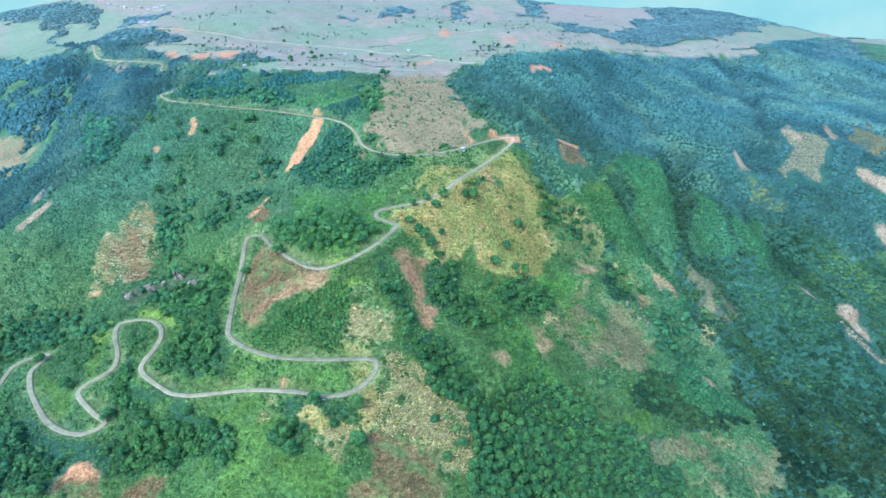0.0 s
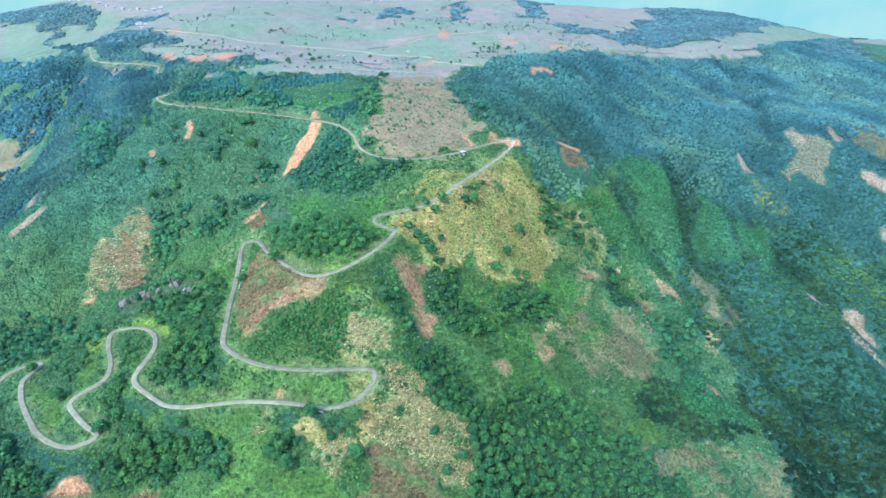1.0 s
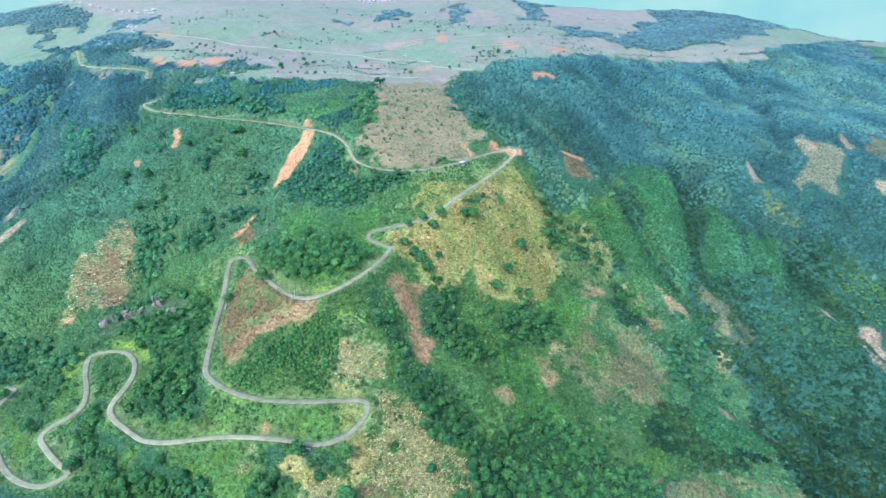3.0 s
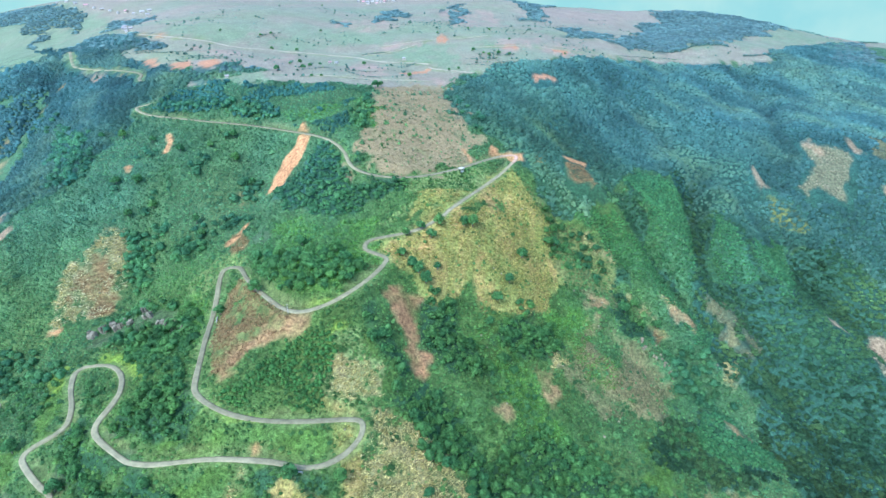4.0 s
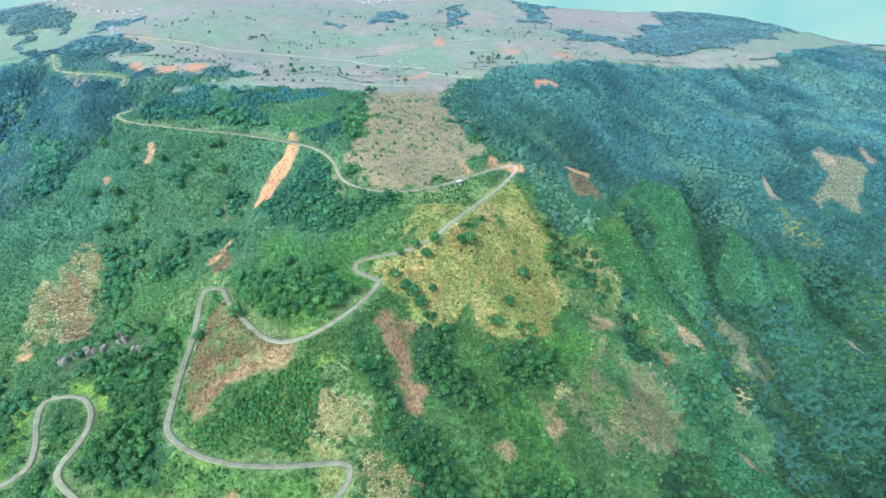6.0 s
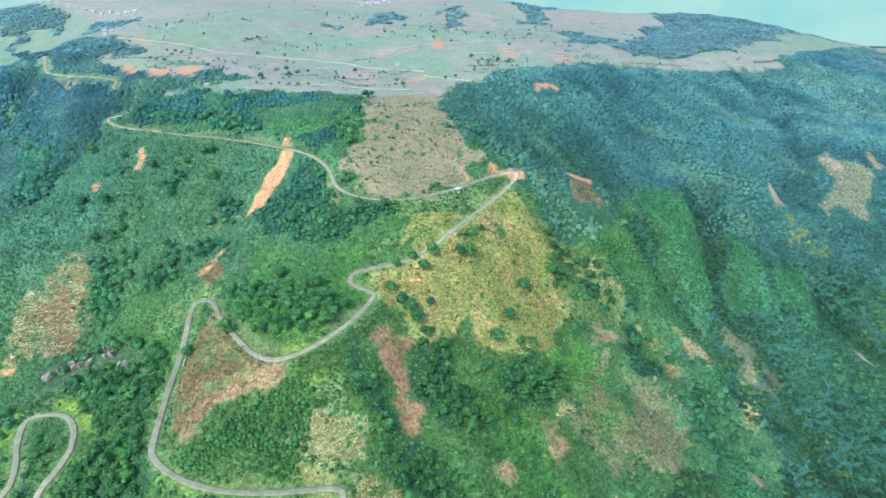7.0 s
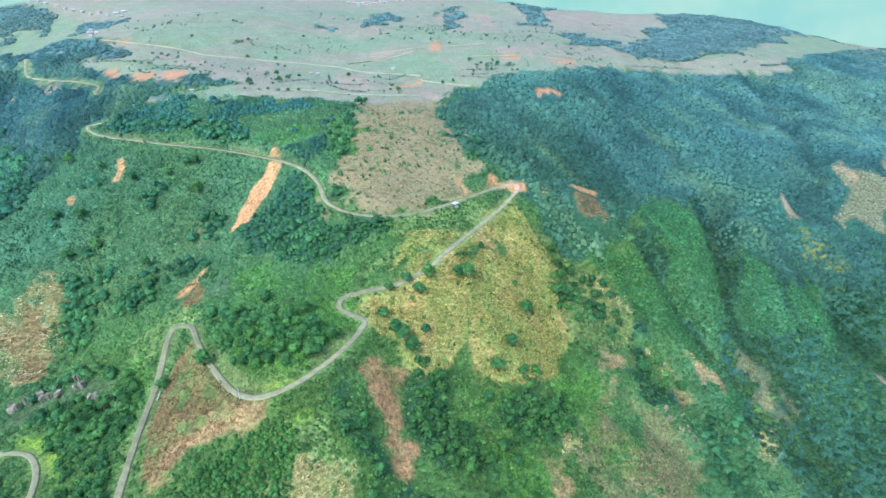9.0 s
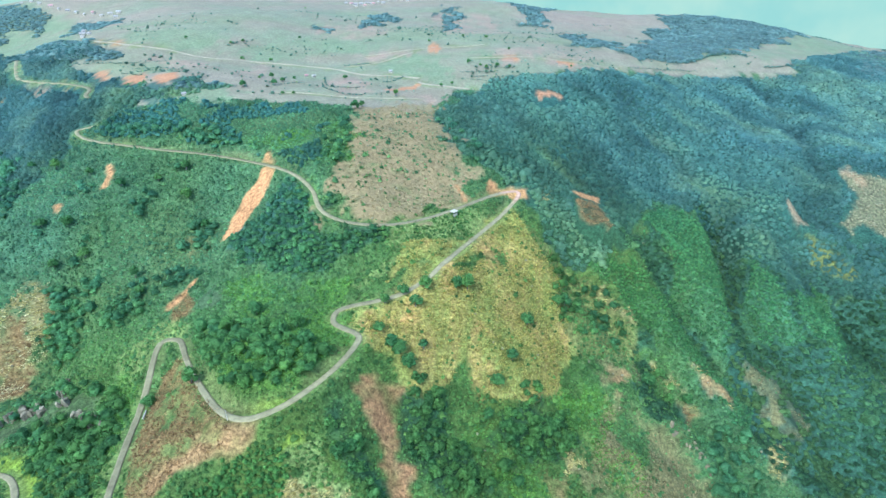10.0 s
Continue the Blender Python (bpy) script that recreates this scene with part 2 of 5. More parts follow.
for depth, wide, line in RUNS:
    p = np.array(line, float)
    s = np.r_[0, np.cumsum(np.hypot(*np.diff(p, axis=0).T))]
    at = np.arange(0, s[-1], 4.0)
    best = np.full(X.shape, 999.0)
    for x, y in zip(np.interp(at, s, p[:, 0]), np.interp(at, s, p[:, 1])):
        i0, i1 = np.searchsorted(GX, (x - 60, x + 60))
        j0, j1 = np.searchsorted(GY, (y - 60, y + 60))
        d = np.hypot(X[j0:j1, i0:i1] - x + 4 * grain(X[j0:j1, i0:i1], Y[j0:j1, i0:i1], 22, 18), Y[j0:j1, i0:i1] - y)
        np.minimum(best[j0:j1, i0:i1], d, out=best[j0:j1, i0:i1])
    shape = np.exp(-((best / wide) ** 2)) - 0.45 * np.exp(-(((best - 1.9 * wide) / wide) ** 2))
    LAND += depth * shape
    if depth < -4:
        GULLY_BEDS = np.maximum(GULLY_BEDS, np.exp(-((best / (0.8 * wide)) ** 2)))
LAND += 1.3 * grain(X, Y, 31, 13) + 0.7 * grain(X, Y, 12, 14) + 0.35 * grain(X, Y, 5, 15)
far_hills = np.clip((Y - 750) / 300, 0, 1) * np.clip((2200 - Y) / 300, 0, 1)
LAND += far_hills * (4.0 * grain(X, Y, 140, 16) + 2.0 * grain(X, Y, 60, 17))


def height(x, y, land=None):
    """The ground's height at the points."""
    z = LAND if land is None else land
    x, y = np.asarray(x, float), np.asarray(y, float)
    i, j = np.clip(np.searchsorted(GX, x) - 1, 0, len(GX) - 2), np.clip(np.searchsorted(GY, y) - 1, 0, len(GY) - 2)
    u, v = (x - GX[i]) / (GX[i + 1] - GX[i]), (y - GY[j]) / (GY[j + 1] - GY[j])
    return (z[j, i] * (1 - u) + z[j, i + 1] * u) * (1 - v) + (z[j + 1, i] * (1 - u) + z[j + 1, i + 1] * u) * v


# ---- roads: the winding hill road from the valley to the upland, and the upland tracks ----
ROAD_A = [
    (-252, 205), (-256, 228), (-264, 249), (-267, 268), (-271, 284), (-267, 292), (-260, 297), (-254, 297), (-252, 292), (-254, 278), (-248, 268), (-240, 257),
    (-230, 246), (-220, 236), (-213, 229), (-203, 222), (-193, 218), (-186, 217), (-181, 219), (-177, 222), (-177, 224), (-180, 226), (-184, 228), (-191, 233),
    (-197, 238), (-201, 242), (-201, 246), (-198, 250), (-193, 254), (-190, 258), (-189, 263), (-194, 275), (-203, 288), (-209, 300), (-210, 306), (-207, 310),
    (-199, 310), (-189, 307), (-180, 299), (-172, 288), (-167, 277), (-166, 268), (-167, 261), (-168, 257), (-168, 252),
]
ROAD_B = [
    (-166, 248), (-161, 244), (-153, 239), (-147, 235), (-143, 233), (-138, 232), (-131, 231), (-120, 231), (-104, 231), (-86, 229), (-73, 228), (-62, 225),
    (-52, 226), (-44, 231), (-39, 237), (-36, 243), (-36, 249), (-38, 251), (-45, 250), (-56, 247), (-71, 245), (-88, 246), (-103, 250), (-115, 257),
    (-121, 263), (-123, 271), (-126, 285), (-132, 310), (-135, 330), (-138, 347), (-141, 364), (-140, 371), (-134, 371), (-129, 369), (-125, 362), (-119, 351),
    (-104, 328), (-88, 307), (-79, 300), (-72, 298), (-65, 300), (-56, 305), (-44, 318), (-36, 332), (-31, 345),
]
ROAD_C = [
    (-32, 349), (-38, 352), (-45, 356), (-46, 359), (-46, 363), (-44, 367), (-38, 370), (-24, 373), (-14, 376), (-7, 381), (-1, 387), (3, 391),
    (7, 399), (12, 406), (22, 423), (35, 445), (47, 462), (57, 479), (62, 488), (61, 493), (57, 492), (46, 484), (32, 470), (14, 452),
    (-2, 436), (-17, 426), (-28, 423), (-42, 423), (-51, 425), (-59, 429), (-63, 433), (-66, 439), (-69, 448), (-77, 459), (-88, 473), (-105, 492),
    (-128, 507), (-153, 515), (-176, 518), (-200, 521), (-232, 531), (-256, 542), (-268, 552), (-270, 558), (-263, 559),
]
ROAD_D = [
    (-257, 563),
]
ROAD = ROAD_A + ROAD_B + ROAD_C + ROAD_D
UPPER_ROAD = [(-290, 616), (-297, 625), (-298, 636), (-306, 648), (-333, 664), (-363, 679), (-390, 690), (-402, 698), (-413, 715), (-428, 741), (-440, 760)]
TRACK = [(-363, 776), (-326, 752), (-292, 736), (-265, 734), (-235, 722), (-205, 721), (-169, 728), (-124, 732), (-92, 715), (-79, 700), (-62, 692), (-34, 688), (-10, 677)]
BYWAYS = [
    [(-89, 726), (-64, 736), (-45, 750), (-20, 775)], [(-130, 603), (-100, 604), (-71, 600), (-40, 606), (-10, 622)], [(-70, 772), (-40, 782), (0, 790), (60, 800)],
    [(40, 740), (80, 735), (130, 745), (200, 760)],
]
LANE = [(-12, 668), (-8, 661), (9, 659), (27, 653), (40, 648)]


def smooth_line(points, step=2.0, rounds=2):
    p = np.array(points, float)
    for _ in range(rounds):
        q = np.empty((2 * len(p) - 2, 2))
        q[0::2], q[1::2] = 0.75 * p[:-1] + 0.25 * p[1:], 0.25 * p[:-1] + 0.75 * p[1:]
        p = np.vstack([p[:1], q, p[-1:]])
    s = np.r_[0, np.cumsum(np.hypot(*np.diff(p, axis=0).T))]
    at = np.arange(0, s[-1], step)
    return np.c_[np.interp(at, s, p[:, 0]), np.interp(at, s, p[:, 1])]


def levelled(z, reach):
    k = np.exp(-0.5 * (np.arange(-3 * reach, 3 * reach + 1) / reach) ** 2)
    return np.convolve(np.pad(z, 3 * reach, mode="edge"), k / k.sum(), "valid")


ON_ROAD = np.full(X.shape, 99.0)


def lay_road(name, points, width, mat, label, reach=7, bench=9.0):
    """A road on its own bench: the ground is cut and filled to meet it."""
    global LAND
    line = smooth_line(points)
    z = levelled(height(line[:, 0], line[:, 1]), reach)
    best, level = np.full(X.shape, 99.0), np.zeros(X.shape)
    for (x, y), h in zip(line, z):
        i0, i1 = np.searchsorted(GX, (x - bench - 2, x + bench + 2))
        j0, j1 = np.searchsorted(GY, (y - bench - 2, y + bench + 2))
        d = np.hypot(X[j0:j1, i0:i1] - x, Y[j0:j1, i0:i1] - y)
        nearer = d < best[j0:j1, i0:i1]
        best[j0:j1, i0:i1][nearer] = d[nearer]
        level[j0:j1, i0:i1][nearer] = h
    w = np.clip((bench - best) / (bench - width / 2 - 1.6), 0, 1)
    w = w * w * (3 - 2 * w)
    LAND = LAND * (1 - w) + (level - 0.35) * w
    np.minimum(ON_ROAD, best, out=ON_ROAD)
    t = np.gradient(line, axis=0)
    t /= np.hypot(t[:, 0], t[:, 1])[:, None]
    side = np.c_[t[:, 1], -t[:, 0]]
    s = np.arange(len(line)) * 2.0
    half = width / 2 * (1 + 0.10 * grain(s, 0 * s, 17, 31) + 0.06 * grain(s, 0 * s, 5, 32))
    rows = []
    for k, drop in ((-1.06, -1.0), (-1.0, 0.0), (-0.5, 0.05), (0.0, 0.08), (0.5, 0.05), (1.0, 0.0), (1.06, -1.0)):
        p = line + side * (half * k)[:, None]
        rows.append(np.c_[p, z + drop])
    v = np.stack(rows, 1).reshape(-1, 3)
    n, m = len(line), len(rows)
    # worn grey, dusty stretches, and orange soil washed over the tip of the bend
    dust = np.clip(0.5 + 0.6 * grain(s, 0 * s, 60, 33) + 0.3 * grain(s, 0 * s, 14, 34), 0, 1)[:, None]
    tone = np.array((0.175, 0.162, 0.06)) * (1 - dust) + np.array((0.25, 0.23, 0.088)) * dust
    wash = np.exp(-((np.hypot(line[:, 0] - 58, line[:, 1] - 491) / 11.0) ** 4))[:, None]
    tone = tone * (1 - 0.85 * wash) + np.array((0.5, 0.3, 0.15)) * 0.85 * wash
    tone = np.repeat(tone[:, None], m, 1)
    tone[:, (0, 1, 5, 6)] = tone[:, (0, 1, 5, 6)] * 0.6 + np.array((0.22, 0.195, 0.08)) * 0.4
    a = (np.arange(n - 1)[:, None] * m + np.arange(m - 1)[None, :]).ravel()
    return tagged(new(name, fast_mesh(name, v, np.c_[a, a + 1, a + m + 1, a + m], mat, True, tone.reshape(-1, 3))), label, "road", "", "structure"), line, z


WAS = LAND.copy()
lay_road("road_upper", UPPER_ROAD, 3.3, asphalt_mat, "pale road cut along the wooded upland slope")
road_ob, road_line, road_z = lay_road("road", ROAD, 2.85, asphalt_mat, "winding single-lane hill road of worn grey asphalt")
lay_road("road_track", TRACK, 3.2, plain("track_dirt", (0.29, 0.255, 0.13), 0.9, 0.1, 0.7, 0.2), "pale dirt track across the upland pasture", 5, 8.0)
lay_road("road_lane", LANE, 3.4, bpy.data.materials["track_dirt"], "pale dirt lane beside the wood", 5, 8.0)
for byway in BYWAYS:
    lay_road("road_byway", byway, 1.8, bpy.data.materials["track_dirt"], "faint pale footpath across the upland", 4, 7.0)

# ---- what covers the ground ----
COVER = {
    "shrub": (0.056, 0.113, 0.021), "grass": (0.08, 0.145, 0.017), "meadow": (0.182, 0.2, 0.034), "straw": (0.3, 0.25, 0.078), "burnt": (0.195, 0.13, 0.038),
    "heath": (0.168, 0.15, 0.044), "soil": (0.40, 0.21, 0.062), "bare": (0.25, 0.158, 0.05), "redsoil": (0.36, 0.19, 0.07), "wash": (0.27, 0.2, 0.082), "ochre": (0.4, 0.25, 0.062), "lime": (0.15, 0.22, 0.018), "scree": (0.125, 0.13, 0.05), "clear": (0.052, 0.118, 0.023), "slip": (0.29, 0.155, 0.05), "scrub": (0.128, 0.15, 0.032), "rock": (0.075, 0.085, 0.04),
    "pasture": (0.205, 0.21, 0.1), "fallow": (0.29, 0.21, 0.112), "lawn": (0.16, 0.21, 0.085), "moor": (0.235, 0.185, 0.066), "lush": (0.095, 0.19, 0.02), "forest": (0.032, 0.075, 0.022), "verge": (0.14, 0.195, 0.04),
}
PATCHES, STANDS = [], []


def patch(kind, *outline):
    PATCHES.append((kind, list(outline)))


def stand(kind, *outline):
    STANDS.append((kind, list(outline)))


# clearings, slips, screes and fields, as outlines in plan
patch("meadow", (56, 484), (67, 463), (83, 440), (86, 411), (82, 383), (43, 356), (28, 363), (8, 369), (-18, 369), (-39, 375), (-16, 381), (11, 401), (32, 441))
patch("verge", (-22, 422), (15, 448), (33, 462), (41, 461), (8, 408), (-17, 388), (-40, 383), (-35, 389), (-17, 403))
patch("verge", (-161, 368), (-148, 384), (-131, 387), (-122, 367), (-139, 369), (-141, 343), (-131, 295), (-136, 284), (-149, 331))
patch("meadow", (-50, 247), (-32, 251), (-25, 232), (-40, 210), (-62, 208), (-77, 197), (-64, 219), (-42, 228))
patch("lush", (-116, 485), (-104, 482), (-67, 449), (-65, 430), (-83, 456))
patch("lush", (-224, 543), (-177, 534), (-137, 523), (-110, 510), (-71, 472), (-66, 464), (-49, 465), (-47, 512), (-65, 534), (-97, 527), (-139, 532), (-178, 537))
patch("grass", (-117, 226), (-91, 227), (-81, 217), (-66, 197), (-50, 198), (-45, 177), (-72, 173), (-102, 176), (-114, 204))
patch("grass", (-113, 259), (-94, 253), (-69, 250), (-51, 256), (-45, 252), (-68, 247), (-90, 247), (-106, 252))
patch("grass", (-92, 243), (-56, 245), (-44, 248), (-39, 244), (-43, 234), (-60, 229), (-90, 232), (-114, 234), (-133, 233), (-140, 235), (-116, 241))
patch("lush", (-114, 403), (-96, 401), (-72, 392), (-47, 391), (-34, 386), (-47, 369), (-43, 357), (-31, 352), (-48, 328), (-64, 311), (-76, 309), (-99, 338), (-113, 370))
patch("lush", (-160, 351), (-151, 363), (-141, 343), (-127, 280), (-140, 286))
patch("grass", (-209, 326), (-185, 318), (-173, 301), (-177, 301), (-198, 313))
patch("grass", (-218, 292), (-216, 309), (-199, 278), (-192, 262), (-203, 253), (-203, 247), (-211, 267))
patch("grass", (-249, 280), (-211, 249), (-195, 245), (-204, 243), (-189, 226), (-195, 221), (-214, 232), (-237, 256))
patch("grass", (-44, 294), (-32, 300), (-28, 280), (-16, 270), (-26, 270), (-31, 279))
patch("grass", (114, 283), (127, 288), (134, 271), (150, 272), (127, 260), (113, 264))
patch("moor", (-56, 464), (-47, 512), (-46, 545), (-27, 572), (-1, 592), (12, 543), (28, 502), (31, 479), (15, 456), (-19, 427), (-51, 426), (-62, 441))
patch("moor", (-52, 434), (-29, 427), (-6, 437), (31, 475), (28, 492), (11, 511), (1, 548), (5, 612), (-39, 595), (-60, 552), (-50, 508), (-51, 462), (-57, 442))
patch("meadow", (-10, 417), (20, 433), (7, 398), (-10, 386), (-26, 392))
patch("verge", (-49, 297), (-42, 292), (-31, 279), (-27, 266), (-42, 255), (-55, 263), (-58, 270), (-50, 278), (-53, 292))
patch("straw", (-53, 281), (-45, 279), (-35, 281), (-29, 275), (-27, 266), (-42, 255), (-55, 263), (-58, 270))
patch("straw", (-33, 261), (-14, 256), (2, 247), (14, 231), (18, 217), (13, 201), (2, 201), (-12, 205), (-24, 211), (-38, 216), (-42, 225), (-34, 233), (-29, 248))
patch("straw", (-60, 205), (-49, 212), (-45, 198), (-52, 192))
patch("meadow", (-32, 359), (-10, 380), (7, 392), (29, 423), (37, 402), (48, 385), (75, 386), (79, 365), (58, 345), (29, 337), (22, 352), (2, 361), (-21, 357))
patch("heath", (127, 258), (190, 274), (215, 256), (196, 235), (141, 232), (124, 247))
patch("straw", (-93, 225), (-85, 225), (-86, 215), (-91, 217))
patch("burnt", (-131, 338), (-123, 356), (-97, 316), (-89, 304), (-75, 296), (-81, 290), (-94, 287), (-104, 271), (-114, 271), (-124, 297))
patch("burnt", (-37, 208), (-18, 218), (-12, 205), (2, 195), (-4, 182), (-45, 175), (-43, 186), (-35, 193))
patch("slip", (-35, 322), (-29, 322), (-24, 331), (-17, 330), (-12, 333), (-12, 325), (-15, 318), (-14, 310), (-15, 299), (-11, 299), (-5, 299), (-6, 287), (-12, 280), (-16, 286), (-20, 294), (-21, 307), (-26, 313), (-30, 316))
patch("burnt", (-193, 183), (-185, 194), (-171, 198), (-163, 184))
patch("burnt", (-154, 185), (-150, 195), (-136, 195), (-135, 184))
patch("burnt", (104, 499), (119, 507), (129, 480), (121, 473), (107, 482))
patch("scrub", (294, 530), (305, 518), (319, 489), (311, 485), (296, 501))
patch("heath", (420, 579), (451, 626), (464, 628), (449, 554), (433, 545))
patch("heath", (-150, 451), (-139, 451), (-139, 439), (-149, 442))
patch("straw", (-245, 422), (-232, 423), (-222, 412), (-220, 395), (-224, 387), (-218, 370), (-224, 360), (-242, 358), (-246, 348), (-251, 347), (-255, 365), (-260, 383), (-262, 394), (-252, 409))
patch("burnt", (-248, 406), (-238, 406), (-222, 386), (-218, 368), (-227, 361), (-239, 361), (-251, 371), (-252, 389))
patch("scree", (358, 602), (374, 586), (392, 585), (398, 575), (375, 543), (365, 520), (355, 527), (344, 535), (329, 524), (328, 536), (355, 560))
patch("scree", (315, 380), (333, 369), (353, 349), (347, 338), (331, 348), (314, 360))
patch("rock", (-218, 333), (-216, 345), (-209, 346), (-194, 350), (-182, 352), (-165, 343), (-160, 332), (-178, 336), (-193, 338), (-205, 331))
patch("bare", (-90, 301), (-66, 295), (-74, 289), (-91, 286), (-102, 277), (-109, 269), (-110, 281), (-99, 290))
patch("soil", (-187, 194), (-180, 206), (-170, 195), (-177, 193))
patch("soil", (-109, 496), (-98, 487), (-106, 464), (-113, 458), (-119, 442), (-128, 446), (-127, 463), (-123, 476), (-115, 482))
patch("soil", (-225, 508), (-218, 503), (-214, 487), (-218, 484), (-220, 495))
patch("soil", (-246, 475), (-241, 473), (-240, 465), (-243, 468))
patch("soil", (-115, 502), (-112, 509), (-104, 496))
patch("soil", (39, 495), (42, 496), (48, 488), (58, 497), (67, 492), (61, 483), (56, 483), (52, 486), (42, 479))
patch("straw", (76, 498), (85, 504), (85, 494), (77, 490))
patch("soil", (18, 481), (20, 483), (25, 470), (23, 467))
patch("soil", (102, 507), (126, 523), (122, 509), (110, 504))
patch("soil", (186, 325), (195, 325), (204, 313), (193, 313), (185, 316))
patch("wash", (329, 406), (339, 404), (343, 370), (337, 373), (330, 384))
patch("wash", (299, 418), (311, 417), (316, 404), (304, 406))
patch("wash", (406, 608), (411, 603), (412, 582), (402, 583))
patch("wash", (359, 603), (367, 599), (373, 576), (364, 575))
patch("wash", (408, 540), (436, 518), (430, 503), (406, 521))
patch("wash", (400, 483), (415, 467), (411, 457), (400, 471))
patch("wash", (287, 552), (294, 549), (301, 535), (292, 535))
patch("wash", (-343, 445), (-341, 457), (-333, 449), (-336, 437))
patch("wash", (-335, 408), (-328, 422), (-317, 435), (-314, 423), (-323, 405), (-328, 400))
patch("soil", (-254, 350), (-244, 352), (-245, 346))
patch("soil", (-135, 414), (-133, 413), (-137, 401), (-141, 395), (-145, 391), (-148, 396), (-144, 400), (-139, 407))
patch("burnt", (-148, 402), (-135, 405), (-126, 387), (-137, 384))
patch("rock", (-126, 393), (-118, 402), (-112, 399), (-115, 392), (-123, 388))
patch("soil", (-85, 234), (-82, 235), (-81, 231), (-84, 230))
patch("moor", (-365, 677), (-310, 650), (-313, 646), (-356, 665))
patch("redsoil", (-315, 682), (-306, 678), (-290, 660), (-291, 656), (-307, 668))
patch("redsoil", (-278, 659), (-253, 649), (-241, 618), (-258, 625))
patch("redsoil", (-243, 642), (-218, 638), (-212, 617), (-221, 607), (-233, 620))
patch("moor", (-479, 605), (-451, 603), (-420, 566), (-433, 549), (-478, 556), (-508, 609))
patch("lawn", (-1100, 1524), (-662, 1178), (-541, 1053), (-375, 766), (-386, 707), (-450, 728), (-637, 864))
patch("lawn", (-451, 616), (-434, 615), (-420, 590), (-437, 594))
patch("lawn", (-796, 1115), (-708, 1078), (-651, 992), (-539, 827), (-510, 757), (-616, 849))
patch("lawn", (-619, 968), (-641, 1035), (-624, 1059), (-586, 1024), (-511, 876), (-511, 833), (-509, 806))
patch("lawn", (-594, 1059), (-600, 1101), (-551, 1085), (-507, 1013), (-544, 996))
patch("lawn", (-536, 981), (-429, 857), (-382, 789), (-444, 834))
patch("fallow", (-393, 689), (-347, 669), (-344, 656), (-381, 673))
patch("moor", (-412, 657), (-412, 671), (-405, 676), (-389, 669), (-386, 656), (-399, 650))
patch("redsoil", (-363, 777), (-324, 759), (-316, 743), (-342, 753))
patch("redsoil", (71, 746), (87, 747), (86, 724), (71, 723))
patch("fallow", (114, 756), (133, 766), (186, 790), (184, 777), (140, 721), (112, 726))
patch("fallow", (161, 753), (207, 771), (198, 750), (159, 728))
patch("redsoil", (-40, 639), (-9, 664), (-8, 657), (-36, 632))
patch("redsoil", (94, 646), (118, 656), (119, 647), (96, 637))
patch("fallow", (-78, 785), (-41, 792), (-37, 779), (-70, 768))
patch("redsoil", (-6, 801), (4, 811), (6, 777), (-3, 768))
patch("fallow", (-94, 638), (-86, 670), (-60, 674), (-49, 622), (-71, 608))
patch("fallow", (-76, 774), (-28, 784), (-15, 764), (-61, 741))
patch("fallow", (52, 768), (124, 800), (146, 782), (75, 703))
patch("fallow", (-185, 692), (-168, 728), (-152, 685), (-166, 646))
patch("fallow", (-146, 895), (-94, 938), (-33, 892), (-83, 836), (-135, 835))
patch("fallow", (-6, 1042), (80, 1072), (96, 895), (23, 857))
patch("fallow", (-277, 709), (-239, 709), (-202, 681), (-237, 665))
patch("fallow", (-40, 626), (-1, 636), (13, 616), (-28, 588))
patch("fallow", (349, 946), (456, 1039), (418, 924), (337, 877))
patch("lawn", (594, 1131), (685, 1154), (702, 1063), (575, 975), (528, 1009))
patch("lawn", (-665, 1065), (-630, 1075), (-570, 993), (-543, 901), (-599, 959))
patch("lawn", (-355, 804), (-274, 809), (-212, 786), (-249, 736), (-310, 748))
patch("lawn", (-134, 824), (-75, 824), (-41, 799), (-78, 785), (-127, 788))
patch("lawn", (-45, 765), (-9, 760), (20, 691), (39, 647), (-2, 662), (-35, 692), (-58, 711))
patch("lawn", (-234, 584), (-204, 590), (-169, 607), (-153, 599), (-160, 579), (-190, 577))
patch("lawn", (-279, 676), (-218, 654), (-211, 637), (-264, 654))

# the spur east of the bend: ferny slopes, heath and pale scarps along its crests; fields of the upland
patch("clear", (105, 447), (125, 458), (137, 445), (162, 431), (174, 414), (191, 395), (203, 377), (191, 366), (183, 381), (169, 395), (153, 408), (129, 419), (116, 432))
patch("clear", (150, 494), (184, 530), (203, 526), (212, 501), (200, 460), (202, 443), (192, 414), (176, 425), (165, 445), (156, 470))
patch("clear", (246, 452), (287, 488), (291, 449), (273, 410), (256, 414), (247, 430))
patch("clear", (224, 480), (237, 460), (246, 428), (239, 421), (219, 432))
patch("clear", (154, 317), (191, 336), (203, 315), (209, 292), (179, 282), (160, 293))
patch("meadow", (-33, 357), (-19, 365), (1, 369), (16, 361), (19, 342), (7, 338), (-3, 344), (-14, 345), (-27, 341))
patch("ochre", (9, 408), (15, 402), (14, 378), (8, 379))
patch("ochre", (21, 376), (29, 375), (31, 343), (23, 341))
patch("ochre", (28, 438), (39, 432), (46, 420), (31, 411))
patch("ochre", (-32, 362), (-10, 369), (2, 373), (-5, 366), (-26, 358))
patch("scrub", (63, 460), (78, 454), (92, 442), (109, 433), (125, 417), (134, 404), (110, 398), (83, 390), (75, 406), (66, 420))
